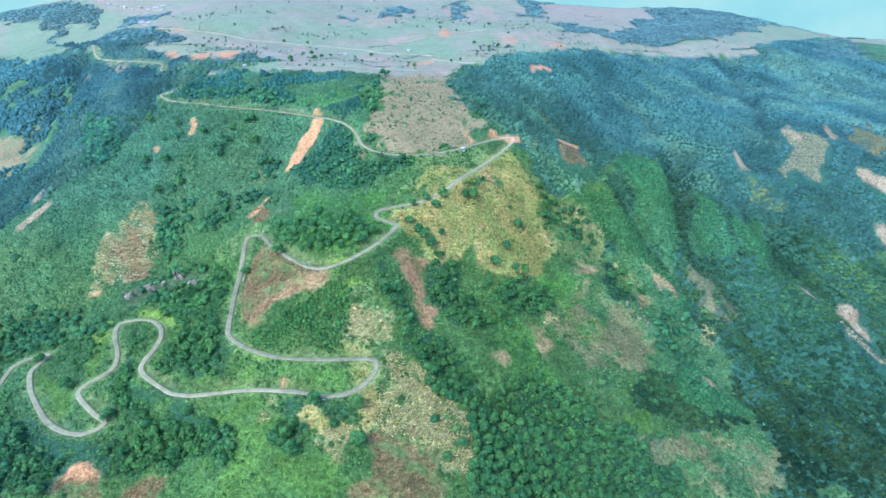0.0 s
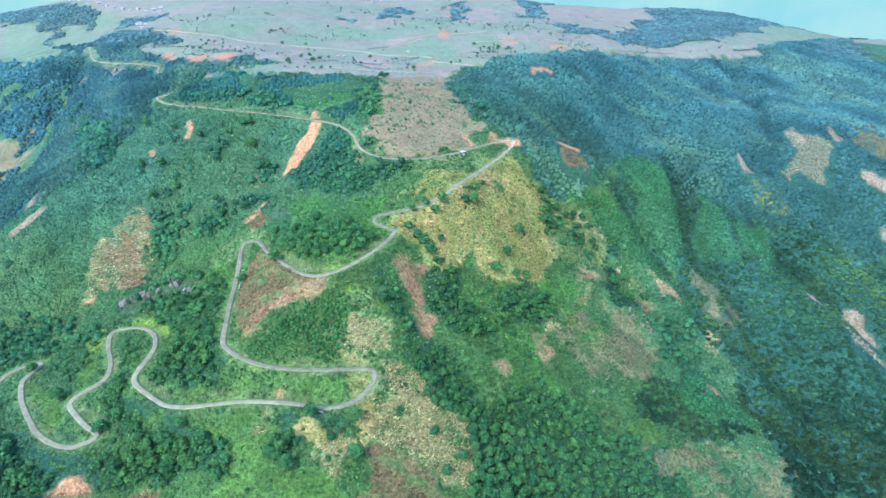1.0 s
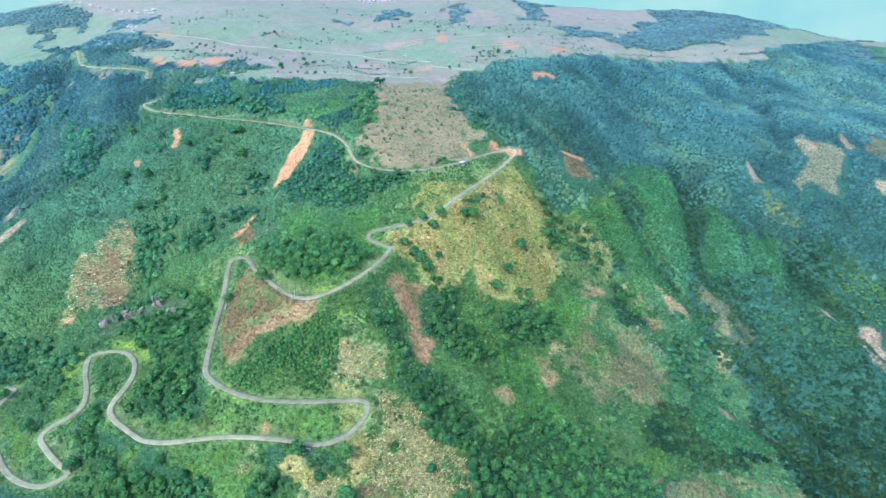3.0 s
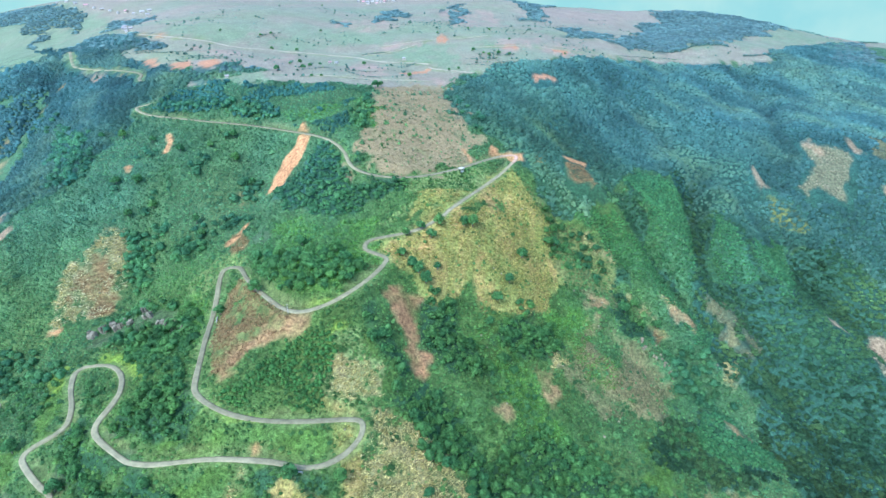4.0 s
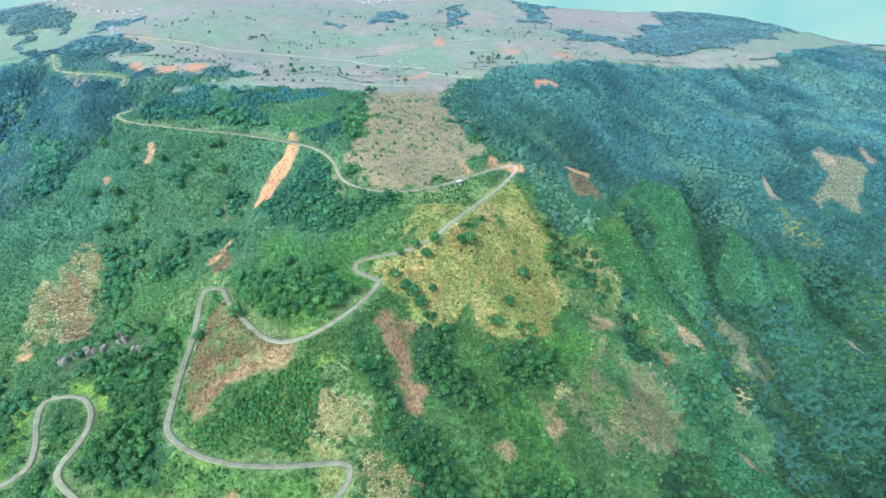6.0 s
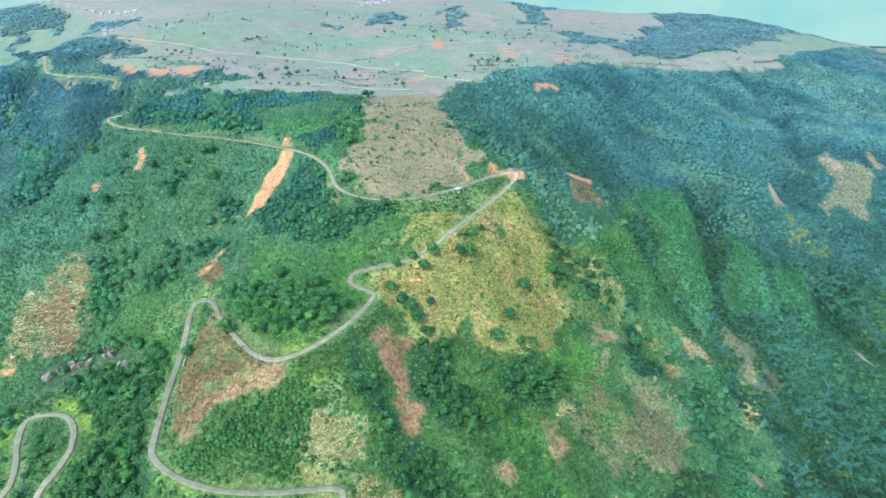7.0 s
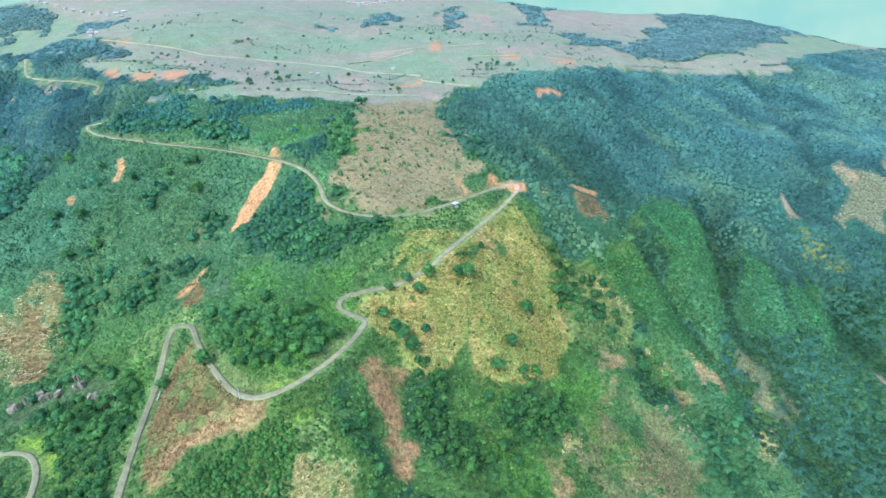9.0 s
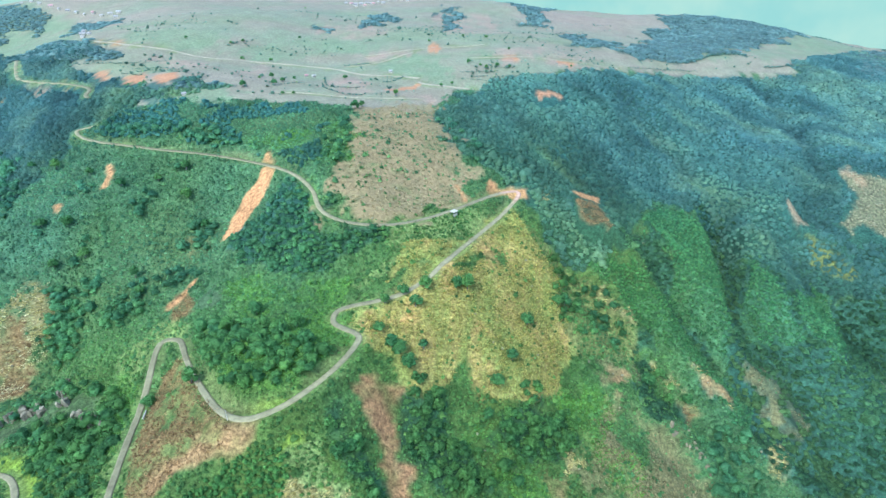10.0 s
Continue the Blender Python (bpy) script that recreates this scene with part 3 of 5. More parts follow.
patch("lush", (18, 326), (36, 333), (50, 310), (64, 294), (68, 276), (47, 259), (30, 295))
patch("lush", (81, 342), (101, 340), (115, 324), (106, 313), (86, 318))
patch("lush", (76, 364), (94, 373), (108, 361), (89, 336), (71, 339))
patch("grass", (126, 291), (134, 278), (124, 256), (111, 263))
patch("heath", (93, 387), (120, 407), (127, 385), (113, 374), (97, 374))
patch("heath", (107, 369), (121, 371), (142, 359), (155, 345), (148, 327), (135, 303), (115, 298), (97, 319), (89, 336), (90, 354))
patch("heath", (78, 334), (93, 355), (111, 349), (146, 338), (144, 320), (117, 302), (106, 287), (92, 286), (77, 312))
patch("heath", (202, 408), (224, 419), (236, 407), (240, 385), (222, 373), (214, 385))
patch("straw", (137, 404), (141, 405), (154, 395), (167, 381), (164, 380), (151, 392))
patch("burnt", (151, 389), (157, 386), (162, 379), (153, 375))
patch("straw", (164, 405), (169, 406), (179, 398), (187, 388), (181, 388), (171, 396))
patch("bare", (106, 390), (118, 395), (118, 379), (106, 375))
patch("bare", (56, 317), (69, 312), (71, 293), (63, 295), (56, 305))
patch("bare", (29, 282), (39, 283), (43, 276), (31, 270))
patch("straw", (73, 338), (78, 334), (76, 315), (71, 312), (68, 323))
patch("straw", (109, 433), (115, 433), (132, 417), (127, 416))
patch("bare", (170, 400), (178, 399), (187, 391), (179, 390), (172, 395))
patch("straw", (201, 373), (207, 372), (212, 364), (209, 349), (202, 348), (196, 358))
patch("lawn", (-50, 713), (-29, 759), (14, 755), (22, 692), (-3, 681), (-37, 690))
patch("lawn", (40, 750), (52, 782), (65, 763), (60, 731))
patch("redsoil", (-1, 773), (3, 801), (9, 798), (7, 768))
patch("redsoil", (74, 736), (80, 747), (89, 743), (85, 725))
patch("fallow", (116, 727), (129, 751), (153, 750), (146, 726), (127, 722))
patch("redsoil", (122, 728), (134, 746), (146, 740), (142, 727))
patch("redsoil", (-342, 755), (-348, 772), (-322, 758), (-317, 746))
patch("fallow", (-249, 683), (-243, 701), (-214, 705), (-205, 670), (-227, 661))
patch("lawn", (-276, 671), (-275, 680), (-237, 672), (-230, 652))
patch("fallow", (-93, 630), (-97, 685), (-64, 691), (-54, 643), (-72, 626))
patch("fallow", (-91, 765), (-81, 784), (-49, 779), (-53, 760))
patch("lawn", (322, 905), (388, 992), (420, 970), (395, 884), (336, 845), (293, 846))
patch("lawn", (418, 948), (582, 1102), (655, 1067), (512, 917), (411, 855))
patch("lawn", (-216, 740), (-172, 804), (-113, 836), (-82, 795), (-127, 760), (-172, 726))
patch("meadow", (62, 471), (74, 458), (89, 446), (89, 424), (76, 401), (79, 382), (75, 360), (54, 351), (44, 373), (41, 414))
patch("soil", (39, 494), (42, 498), (48, 490), (58, 496), (68, 496), (65, 486), (55, 484), (46, 481))
patch("lime", (-202, 318), (-185, 316), (-164, 299), (-154, 278), (-170, 292), (-191, 309))
patch("lime", (-232, 313), (-221, 317), (-211, 293), (-210, 282), (-223, 297))
patch("lime", (-117, 260), (-103, 249), (-84, 244), (-77, 246), (-90, 248), (-104, 254))
patch("lime", (-74, 302), (-66, 305), (-54, 311), (-57, 305), (-68, 300))
patch("lime", (-52, 297), (-44, 296), (-49, 292), (-54, 284), (-55, 273), (-55, 285))

# woods, as outlines in plan
stand("rim", (6, 600), (47, 660), (137, 709), (263, 786), (384, 805), (523, 849), (631, 850), (519, 587), (443, 471), (357, 442), (320, 478), (252, 458), (212, 468), (224, 534), (178, 534), (138, 485), (128, 459), (96, 439), (79, 460), (69, 482), (60, 497), (33, 508), (8, 528))
stand("gully", (221, 523), (246, 456), (331, 479), (390, 439), (435, 371), (336, 238), (215, 231), (225, 273), (208, 316), (194, 375), (192, 408), (205, 442))
stand("mid", (-14, 323), (6, 341), (19, 333), (17, 316), (24, 306), (13, 292), (-5, 292), (-10, 306))
stand("mid", (-16, 274), (-6, 280), (5, 267), (21, 250), (46, 266), (74, 269), (89, 251), (120, 259), (139, 236), (140, 216), (21, 183), (17, 197), (16, 216), (16, 235), (2, 244), (-11, 254))
stand("mid", (-33, 308), (-22, 306), (-19, 293), (-23, 282), (-28, 286), (-42, 296))
stand("fern", (-75, 290), (-55, 295), (-52, 279), (-57, 269), (-57, 256), (-81, 252), (-111, 257), (-114, 263), (-99, 278))
stand("copse", (-96, 463), (-66, 443), (-51, 424), (-18, 424), (-17, 412), (-36, 403), (-54, 398), (-73, 397), (-102, 408), (-122, 431), (-115, 448), (-100, 448))
stand("scrubwood", (-261, 555), (-247, 565), (-212, 580), (-167, 576), (-101, 576), (-62, 518), (-63, 480), (-81, 470), (-122, 509), (-182, 524), (-234, 541))
stand("rim", (-266, 555), (-266, 513), (-284, 477), (-300, 456), (-329, 450), (-356, 417), (-391, 407), (-484, 526), (-446, 544), (-415, 557), (-405, 591), (-400, 623), (-420, 700), (-302, 646), (-223, 579))
stand("rim", (-515, 752), (-483, 771), (-469, 785), (-447, 787), (-451, 833), (-380, 768), (-324, 732), (-355, 716), (-320, 679), (-270, 630), (-229, 596), (-269, 601), (-277, 579), (-277, 561), (-331, 597), (-381, 646), (-426, 672), (-476, 692))
stand("wood", (-897, 1260), (-739, 1193), (-632, 1130), (-587, 1061), (-601, 1050), (-627, 1064), (-651, 1045), (-634, 984), (-631, 969), (-709, 1085), (-800, 1122))
stand("rim", (-610, 939), (-403, 732), (-325, 681), (-302, 650), (-397, 698), (-439, 748))
stand("rim", (-390, 686), (-306, 643), (-284, 614), (-233, 582), (-252, 562), (-288, 578), (-334, 604), (-400, 629), (-433, 688))
stand("thicket", (-159, 467), (-137, 463), (-133, 441), (-152, 449))
stand("thicket", (-206, 476), (-192, 480), (-186, 465), (-198, 462))
stand("thicket", (-254, 459), (-241, 458), (-237, 448), (-247, 449))
stand("thicket", (-222, 447), (-212, 449), (-208, 437), (-217, 439))
stand("thicket", (-179, 426), (-163, 420), (-160, 401), (-174, 410))
stand("thicket", (-184, 409), (-169, 403), (-166, 389), (-180, 397))
stand("thicket", (-237, 499), (-225, 494), (-222, 481), (-231, 484))
stand("thicket", (-194, 491), (-184, 494), (-179, 484), (-189, 480))
stand("thicket", (-181, 512), (-169, 513), (-166, 500), (-175, 500))
stand("thicket", (-341, 341), (-288, 336), (-223, 323), (-191, 264), (-254, 281), (-215, 222), (-261, 232))
stand("thicket", (-222, 429), (-204, 424), (-197, 398), (-210, 394), (-222, 407))
stand("thicket", (-395, 629), (-280, 492), (-278, 457), (-299, 452))
stand("brake", (-640, 722), (-435, 653), (-400, 623), (-405, 591), (-415, 557), (-446, 544), (-505, 522))
stand("brake", (-731, 961), (-554, 808), (-465, 744), (-426, 672), (-415, 600), (-472, 592))
stand("thicket", (-160, 428), (-145, 428), (-133, 401), (-153, 399))
stand("thicket", (-209, 218), (-176, 217), (-145, 223), (-138, 200), (-171, 206), (-189, 208))
stand("thicket", (-210, 312), (-184, 299), (-172, 276), (-174, 262), (-196, 282))
stand("thicket", (-154, 333), (-149, 341), (-125, 279), (-124, 261), (-148, 271), (-187, 323), (-173, 329))
stand("thicket", (-126, 385), (-53, 340), (-36, 351), (-51, 316), (-76, 302), (-106, 336))
stand("thicket", (74, 269), (94, 276), (93, 252), (113, 248), (116, 229), (90, 239))
stand("thicket", (127, 288), (167, 323), (197, 300), (184, 279), (141, 269))
stand("thicket", (-245, 546), (-187, 528), (-137, 521), (-114, 512), (-125, 523), (-180, 544), (-241, 559))
stand("sparse", (-66, 540), (-47, 552), (-25, 533), (-41, 496), (-56, 470), (-72, 478))
stand("sparse", (4, 591), (17, 556), (40, 514), (35, 499), (16, 503), (4, 539))
stand("mid", (-187, 239), (-187, 256), (-188, 268), (-172, 257), (-164, 241), (-144, 231), (-148, 224), (-176, 225))
stand("mid", (-160, 265), (-148, 271), (-136, 284), (-123, 260), (-117, 247), (-130, 234), (-143, 236), (-159, 247))
stand("mid", (-261, 232), (-212, 219), (-194, 211), (-192, 197), (-198, 183), (-226, 185))
stand("mid", (-144, 228), (-122, 226), (-110, 195), (-124, 193), (-144, 208))
stand("thicket", (-226, 428), (-217, 436), (-207, 407), (-201, 382), (-213, 381), (-224, 408))
stand("mid", (-87, 220), (-65, 224), (-42, 226), (-41, 219), (-51, 210), (-66, 197), (-80, 198))
stand("gully", (208, 316), (229, 274), (222, 231), (196, 229), (219, 257), (204, 279))
stand("gully", (139, 315), (179, 332), (206, 311), (226, 282), (207, 284), (197, 309), (156, 313))
stand("rim", (-317, 673), (-278, 649), (-255, 621), (-214, 608), (-185, 624), (-163, 614), (-184, 590), (-220, 585), (-261, 600), (-300, 637))
stand("sparse", (84, 414), (115, 432), (132, 416), (126, 405), (97, 399), (77, 396))
stand("thicket", (-219, 341), (-205, 358), (-169, 357), (-140, 336), (-125, 296), (-104, 258), (-120, 255), (-138, 279), (-174, 314))
stand("gully", (122, 292), (155, 319), (179, 315), (201, 307), (193, 279), (159, 274), (129, 275))
stand("mid", (-246, 232), (-188, 224), (-165, 216), (-153, 198), (-220, 198))
stand("wood", (-95, 1024), (-65, 1039), (-56, 940), (-66, 905), (-81, 933))
stand("wood", (-146, 926), (-127, 905), (-125, 853), (-131, 845))
stand("wood", (-477, 849), (-393, 791), (-323, 738), (-305, 717), (-335, 702), (-400, 726))
stand("wood", (-241, 626), (-205, 620), (-169, 617), (-197, 597), (-226, 600))
stand("wood", (-542, 1087), (-487, 1072), (-413, 905), (-477, 964), (-534, 1049))
stand("wood", (320, 1024), (938, 2123), (1056, 2100), (616, 1179), (611, 1126), (445, 963), (386, 957), (327, 851), (295, 858), (284, 913))
stand("wood", (177, 868), (217, 917), (248, 868), (190, 835))
stand("wood", (602, 965), (712, 1066), (677, 977), (550, 800), (524, 825))
stand("wood", (15, 1116), (37, 1082), (40, 930), (25, 953))
stand("wood", (155, 1327), (222, 1331), (179, 1059), (139, 1055))
stand("gully", (127, 415), (144, 415), (146, 407), (128, 398))
stand("gully", (127, 395), (140, 400), (139, 385), (118, 376))
stand("gully", (118, 372), (145, 387), (162, 385), (148, 360), (129, 363))
stand("gully", (165, 403), (174, 401), (172, 392), (163, 395))
stand("gully", (136, 493), (148, 490), (157, 466), (168, 441), (177, 424), (181, 411), (193, 398), (204, 379), (195, 383), (180, 397), (167, 417), (155, 427), (145, 453), (133, 469))
stand("gully", (208, 534), (239, 548), (219, 472), (214, 432), (211, 408), (221, 385), (224, 366), (211, 371), (198, 390), (190, 410), (189, 439), (197, 481))
stand("gully", (127, 295), (151, 308), (170, 303), (189, 282), (180, 270), (147, 271), (125, 274))
stand("thicket", (172, 375), (188, 366), (196, 341), (165, 325), (155, 342))
stand("mid", (39, 340), (61, 353), (73, 350), (69, 327), (45, 315), (36, 326))
stand("sparse", (69, 461), (88, 445), (110, 435), (122, 419), (85, 398), (78, 418))
stand("thicket", (35, 326), (49, 302), (64, 274), (35, 256), (17, 290))
stand("wood", (16, 984), (30, 1047), (41, 950), (22, 884))
stand("wood", (127, 1013), (142, 1078), (170, 1070), (159, 1002))
stand("wood", (216, 811), (251, 872), (330, 1020), (382, 1058), (406, 1018), (337, 876), (304, 844), (262, 837))
stand("wood", (404, 1109), (485, 1186), (581, 1119), (513, 1023), (458, 1037), (400, 1024))
stand("wood", (355, 903), (399, 960), (372, 887), (344, 866))
stand("wood", (146, 831), (167, 885), (222, 981), (187, 829), (161, 820))
stand("rim", (436, 847), (523, 935), (619, 1009), (672, 1002), (551, 827), (481, 814), (428, 818))
stand("fern", (105, 447), (125, 458), (137, 445), (162, 431), (174, 414), (191, 395), (203, 377), (191, 366), (183, 381), (169, 395), (153, 408), (129, 419), (116, 432))
stand("fern", (150, 494), (184, 530), (203, 526), (212, 501), (200, 460), (202, 443), (192, 414), (176, 425), (165, 445), (156, 470))
stand("fern", (246, 452), (287, 488), (291, 449), (273, 410), (256, 414), (247, 430))
stand("fern", (224, 480), (237, 460), (246, 428), (239, 421), (219, 432))
stand("fern", (154, 317), (191, 336), (203, 315), (209, 292), (179, 282), (160, 293))
stand("thicket", (-183, 244), (-156, 241), (-147, 214), (-166, 215))
stand("mid", (-164, 212), (-143, 227), (-111, 220), (-108, 197), (-142, 197))
stand("thicket", (-303, 328), (-273, 323), (-257, 299), (-288, 303))
stand("mid", (-192, 251), (-179, 260), (-166, 245), (-155, 232), (-181, 232))
stand("thicket", (-85, 220), (-68, 219), (-60, 204), (-82, 205))
stand("thicket", (-187, 416), (-172, 424), (-158, 389), (-181, 396))
stand("thicket", (-230, 428), (-215, 430), (-201, 393), (-221, 397))

# the upland pasture begins at the brow
RIM = [(-630, 934), (-436, 754), (-323, 678), (-235, 611), (-233, 582), (-153, 584), (-71, 575), (-48, 559), (-1, 596), (19, 644), (87, 662), (133, 712), (282, 799), (349, 800), (456, 828), (578, 953), (713, 1027)]
UPLAND_EDGE = RIM + [(4700, 1500), (4700, 4800), (-4700, 4800), (-4700, 1500)]

def haze_share(x, y):
    """Distance haze painted into the colours: 0 on the shoulder, 1 on far flanks."""
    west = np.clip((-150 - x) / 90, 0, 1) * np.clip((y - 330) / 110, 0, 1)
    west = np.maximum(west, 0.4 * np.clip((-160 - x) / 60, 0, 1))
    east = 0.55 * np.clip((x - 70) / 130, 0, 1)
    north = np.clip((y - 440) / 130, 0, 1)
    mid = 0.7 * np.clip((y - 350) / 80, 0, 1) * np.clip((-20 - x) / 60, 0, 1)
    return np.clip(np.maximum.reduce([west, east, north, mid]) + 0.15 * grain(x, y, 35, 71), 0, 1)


def hazed(tint, x, y):
    # shifts plant and ground colours towards the blue of distance haze
    return tint * (1 + haze_share(x, y)[..., None] * np.array((-0.05, 0.07, 1.2)))


colour = np.empty((*X.shape, 3))
colour[:] = COVER["shrub"]
lush = 0.5 + 0.5 * np.clip(0.7 * grain(X, Y, 55, 21) + 0.5 * grain(X, Y, 18, 22), -1, 1)
colour = colour * (0.75 + 0.3 * lush)[..., None] + np.array((0.035, 0.03, 0.0)) * (1 - lush)[..., None]
IS = {}


def spread(kind, w, keep=1.0):
    global colour
    colour = colour * (1 - keep * w)[..., None] + np.array(COVER[kind]) * (keep * w)[..., None]
    IS[kind] = np.maximum(IS.get(kind, 0 * w), w)


colour = hazed(colour, X, Y)
brow = soft_inside(UPLAND_EDGE, X, Y, 6.0)
spread("pasture", brow)
tone = grain(X, Y, 230, 23) + 0.7 * grain(X, Y, 80, 24) + 0.4 * grain(X, Y, 30, 20)
colour += (brow * np.clip(tone, -1.3, 1.3))[..., None] * np.array((0.028, 0.0, 0.006))
heathy = brow * np.clip(0.5 + 0.7 * grain(X, 2.2 * Y, 120, 51) + 0.6 * grain(X, 2.5 * Y, 42, 52) + 0.35 * grain(X, 2.0 * Y, 15, 53), 0, 1)
colour = colour * (1 - 0.6 * heathy)[..., None] + np.array((0.222, 0.188, 0.094)) * (0.6 * heathy)[..., None]
green = brow * np.clip(0.8 * grain(X, 2.0 * Y, 90, 54) + 0.5 * grain(X, 2.4 * Y, 30, 55) - 0.05, 0, 1)
colour = colour * (1 - 0.7 * green)[..., None] + np.array((0.158, 0.21, 0.078)) * (0.7 * green)[..., None]
dry = brow * np.clip((Y - 760) / 300, 0, 1)
colour += dry[..., None] * np.array((0.008, 0.0, 0.004))
# wood floor: leaf litter, darkened further for the shade between the crowns
for kind, outline in STANDS:
    if kind not in ("thicket", "sparse", "fern", "brake", "scrubwood"):
        w = soft_inside(outline, X, Y, *((22.0, 45.0) if kind == "wood" else (9.0, 20.0)))
        colour = colour * (1 - 0.9 * w)[..., None] + hazed(np.broadcast_to(np.array(COVER["forest"]), colour.shape), X, Y) * (0.9 * w)[..., None]
        IS["forest"] = np.maximum(IS.get("forest", 0 * w), w)
for kind, outline in PATCHES:
    w = soft_inside(outline, X, Y, {"soil": 1.6, "wash": 3.0, "slip": 3.5, "redsoil": 2.2, "scree": 2.5, "heath": 8.0, "meadow": 13.0, "grass": 7.0, "lush": 7.0, "moor": 12.0, "ochre": 7.0, "lawn": 9.0, "fallow": 7.0, "clear": 11.0}.get(kind, 4.0), 28.0 if kind == "meadow" else 20.0 if kind == "clear" else 9.0)
    if kind == "meadow":
        dry = w * np.clip(0.32 + 0.6 * grain(X, Y, 16, 28) + 0.6 * grain(X - 0.1 * Y, 0.14 * Y, 2.6, 29), 0, 1)
        spread("meadow", w, 0.95)
        colour = colour * (1 - 0.75 * dry)[..., None] + np.array((0.37, 0.262, 0.06)) * (0.72 * dry)[..., None]
        continue
    if kind in ("heath", "grass", "lush", "lawn", "fallow", "clear"):
        w = w * np.clip((0.95 if kind in ("clear", "lawn") else 0.5 if kind == "heath" else 0.62) + 0.55 * grain(X, Y, 16, 25) + 0.45 * grain(X, Y, 6, 26), 0.0, 1)
    if kind in ("straw", "burnt", "bare", "moor", "slip", "ochre"):
        w = w * np.clip({"straw": 0.5, "burnt": 0.6, "moor": 0.95, "ochre": 0.4}.get(kind, 0.75) + 0.5 * grain(X, Y, 7, 25) + 0.35 * grain(X, Y, 3, 26), 0.1, 1)
    if kind in ("clear", "lush"):
        green = hazed(np.broadcast_to(np.array(COVER[kind]), colour.shape), X, Y)
        colour = colour * (1 - 0.9 * w)[..., None] + green * (0.9 * w)[..., None]
        IS[kind] = np.maximum(IS.get(kind, 0 * w), w)
        continue
    spread(kind, w, {"soil": 1.0, "redsoil": 1.0, "scree": 1.0, "heath": 0.8, "rock": 0.35, "lawn": 0.75, "fallow": 0.65}.get(kind, 0.9))
cut = np.clip((WAS - LAND - 0.5) / 1.2, 0, 1) * np.clip((9 - ON_ROAD) / 2, 0, 1) * np.clip(0.55 + 0.7 * grain(X, Y, 19, 30), 0, 1)
spread("heath", cut, 0.4)
verge = np.clip((5.5 - ON_ROAD) / 2.5, 0, 1) * np.clip(0.6 + 0.6 * grain(X, Y, 13, 27), 0, 1)
spread("verge", verge, 0.7)
colour = np.clip(colour, 0.01, 0.8)

nx, ny = len(GX), len(GY)
a = (np.arange(ny - 1)[:, None] * nx + np.arange(nx - 1)[None, :]).ravel()
ground = new("ground", fast_mesh("ground", np.stack([X, Y, LAND], -1).reshape(-1, 3), np.c_[a, a + 1, a + nx + 1, a + nx], ground_mat, True, colour.reshape(-1, 3), (1 - 0.6 * np.maximum(brow, IS["moor"])).ravel()))
tagged(ground, "hilly ground of shrub, dry clearings and bare orange slips", "hillside", "", "structure")


def share(kind, x, y):
    return height(x, y, IS[kind]) if kind in IS else 0 * x


# glowing wall far behind the upland, its colour the pale haze over the lowland
bm = bmesh.new()
ring = [(4650 * math.sin(radians(k)), 4650 * math.cos(radians(k))) for k in range(-75, 76, 3)]
low, top = [bm.verts.new((*p, -900)) for p in ring], [bm.verts.new((*p, 600)) for p in ring]
for k in range(len(ring) - 1):
    bm.faces.new((low[k], top[k], top[k + 1], low[k + 1]))
air_mat = bpy.data.materials.new("backdrop_glow")
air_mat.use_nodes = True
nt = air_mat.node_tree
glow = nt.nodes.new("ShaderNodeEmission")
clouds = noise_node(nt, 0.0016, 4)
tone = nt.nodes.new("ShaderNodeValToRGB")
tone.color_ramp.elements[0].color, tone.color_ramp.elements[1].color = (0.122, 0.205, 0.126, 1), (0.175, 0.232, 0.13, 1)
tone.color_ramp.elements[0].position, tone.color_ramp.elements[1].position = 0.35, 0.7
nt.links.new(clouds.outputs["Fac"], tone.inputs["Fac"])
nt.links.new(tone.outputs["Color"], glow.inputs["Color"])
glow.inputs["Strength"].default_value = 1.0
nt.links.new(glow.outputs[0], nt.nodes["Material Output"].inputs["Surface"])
me = bpy.data.meshes.new("backdrop")
bm.to_mesh(me)
bm.free()
me.materials.append(air_mat)
tagged(new("backdrop", me), "glowing backdrop of pale hazy sky over the distant lowland", "sky", "", "structure")


# ---- plants ----
def ico(fineness=1, floor=-2.0):
    """A unit ball; with a floor only what lies above it."""
    bm = bmesh.new()
    bmesh.ops.create_icosphere(bm, subdivisions=fineness, radius=1)
    bmesh.ops.delete(bm, geom=[p for p in bm.verts if p.co.z < floor], context="VERTS")
    bm.verts.index_update()
    v = np.array([p.co[:] for p in bm.verts])
    f = np.array([[p.index for p in q.verts] for q in bm.faces])
    bm.free()
    return v, f


BALL_V, BALL_F = ico()
CAP_V, CAP_F = ico(1, -0.6)
DOME_V, DOME_F = ico(2, -0.45)


def billows(r, count=7, depth=0.42):
    """How far each point of a dome stands out, as a crown of rounded boughs."""
    w = r.normal(size=(count, 3)) * (1, 1, 0.7) + (0, 0, 0.35)
    w /= np.linalg.norm(w, axis=1)[:, None]
    near = (DOME_V @ w.T).max(1)
    return 1.0 - depth * np.clip((1 - near) / 0.22, 0, 1) + r.uniform(-0.07, 0.07, len(DOME_V))


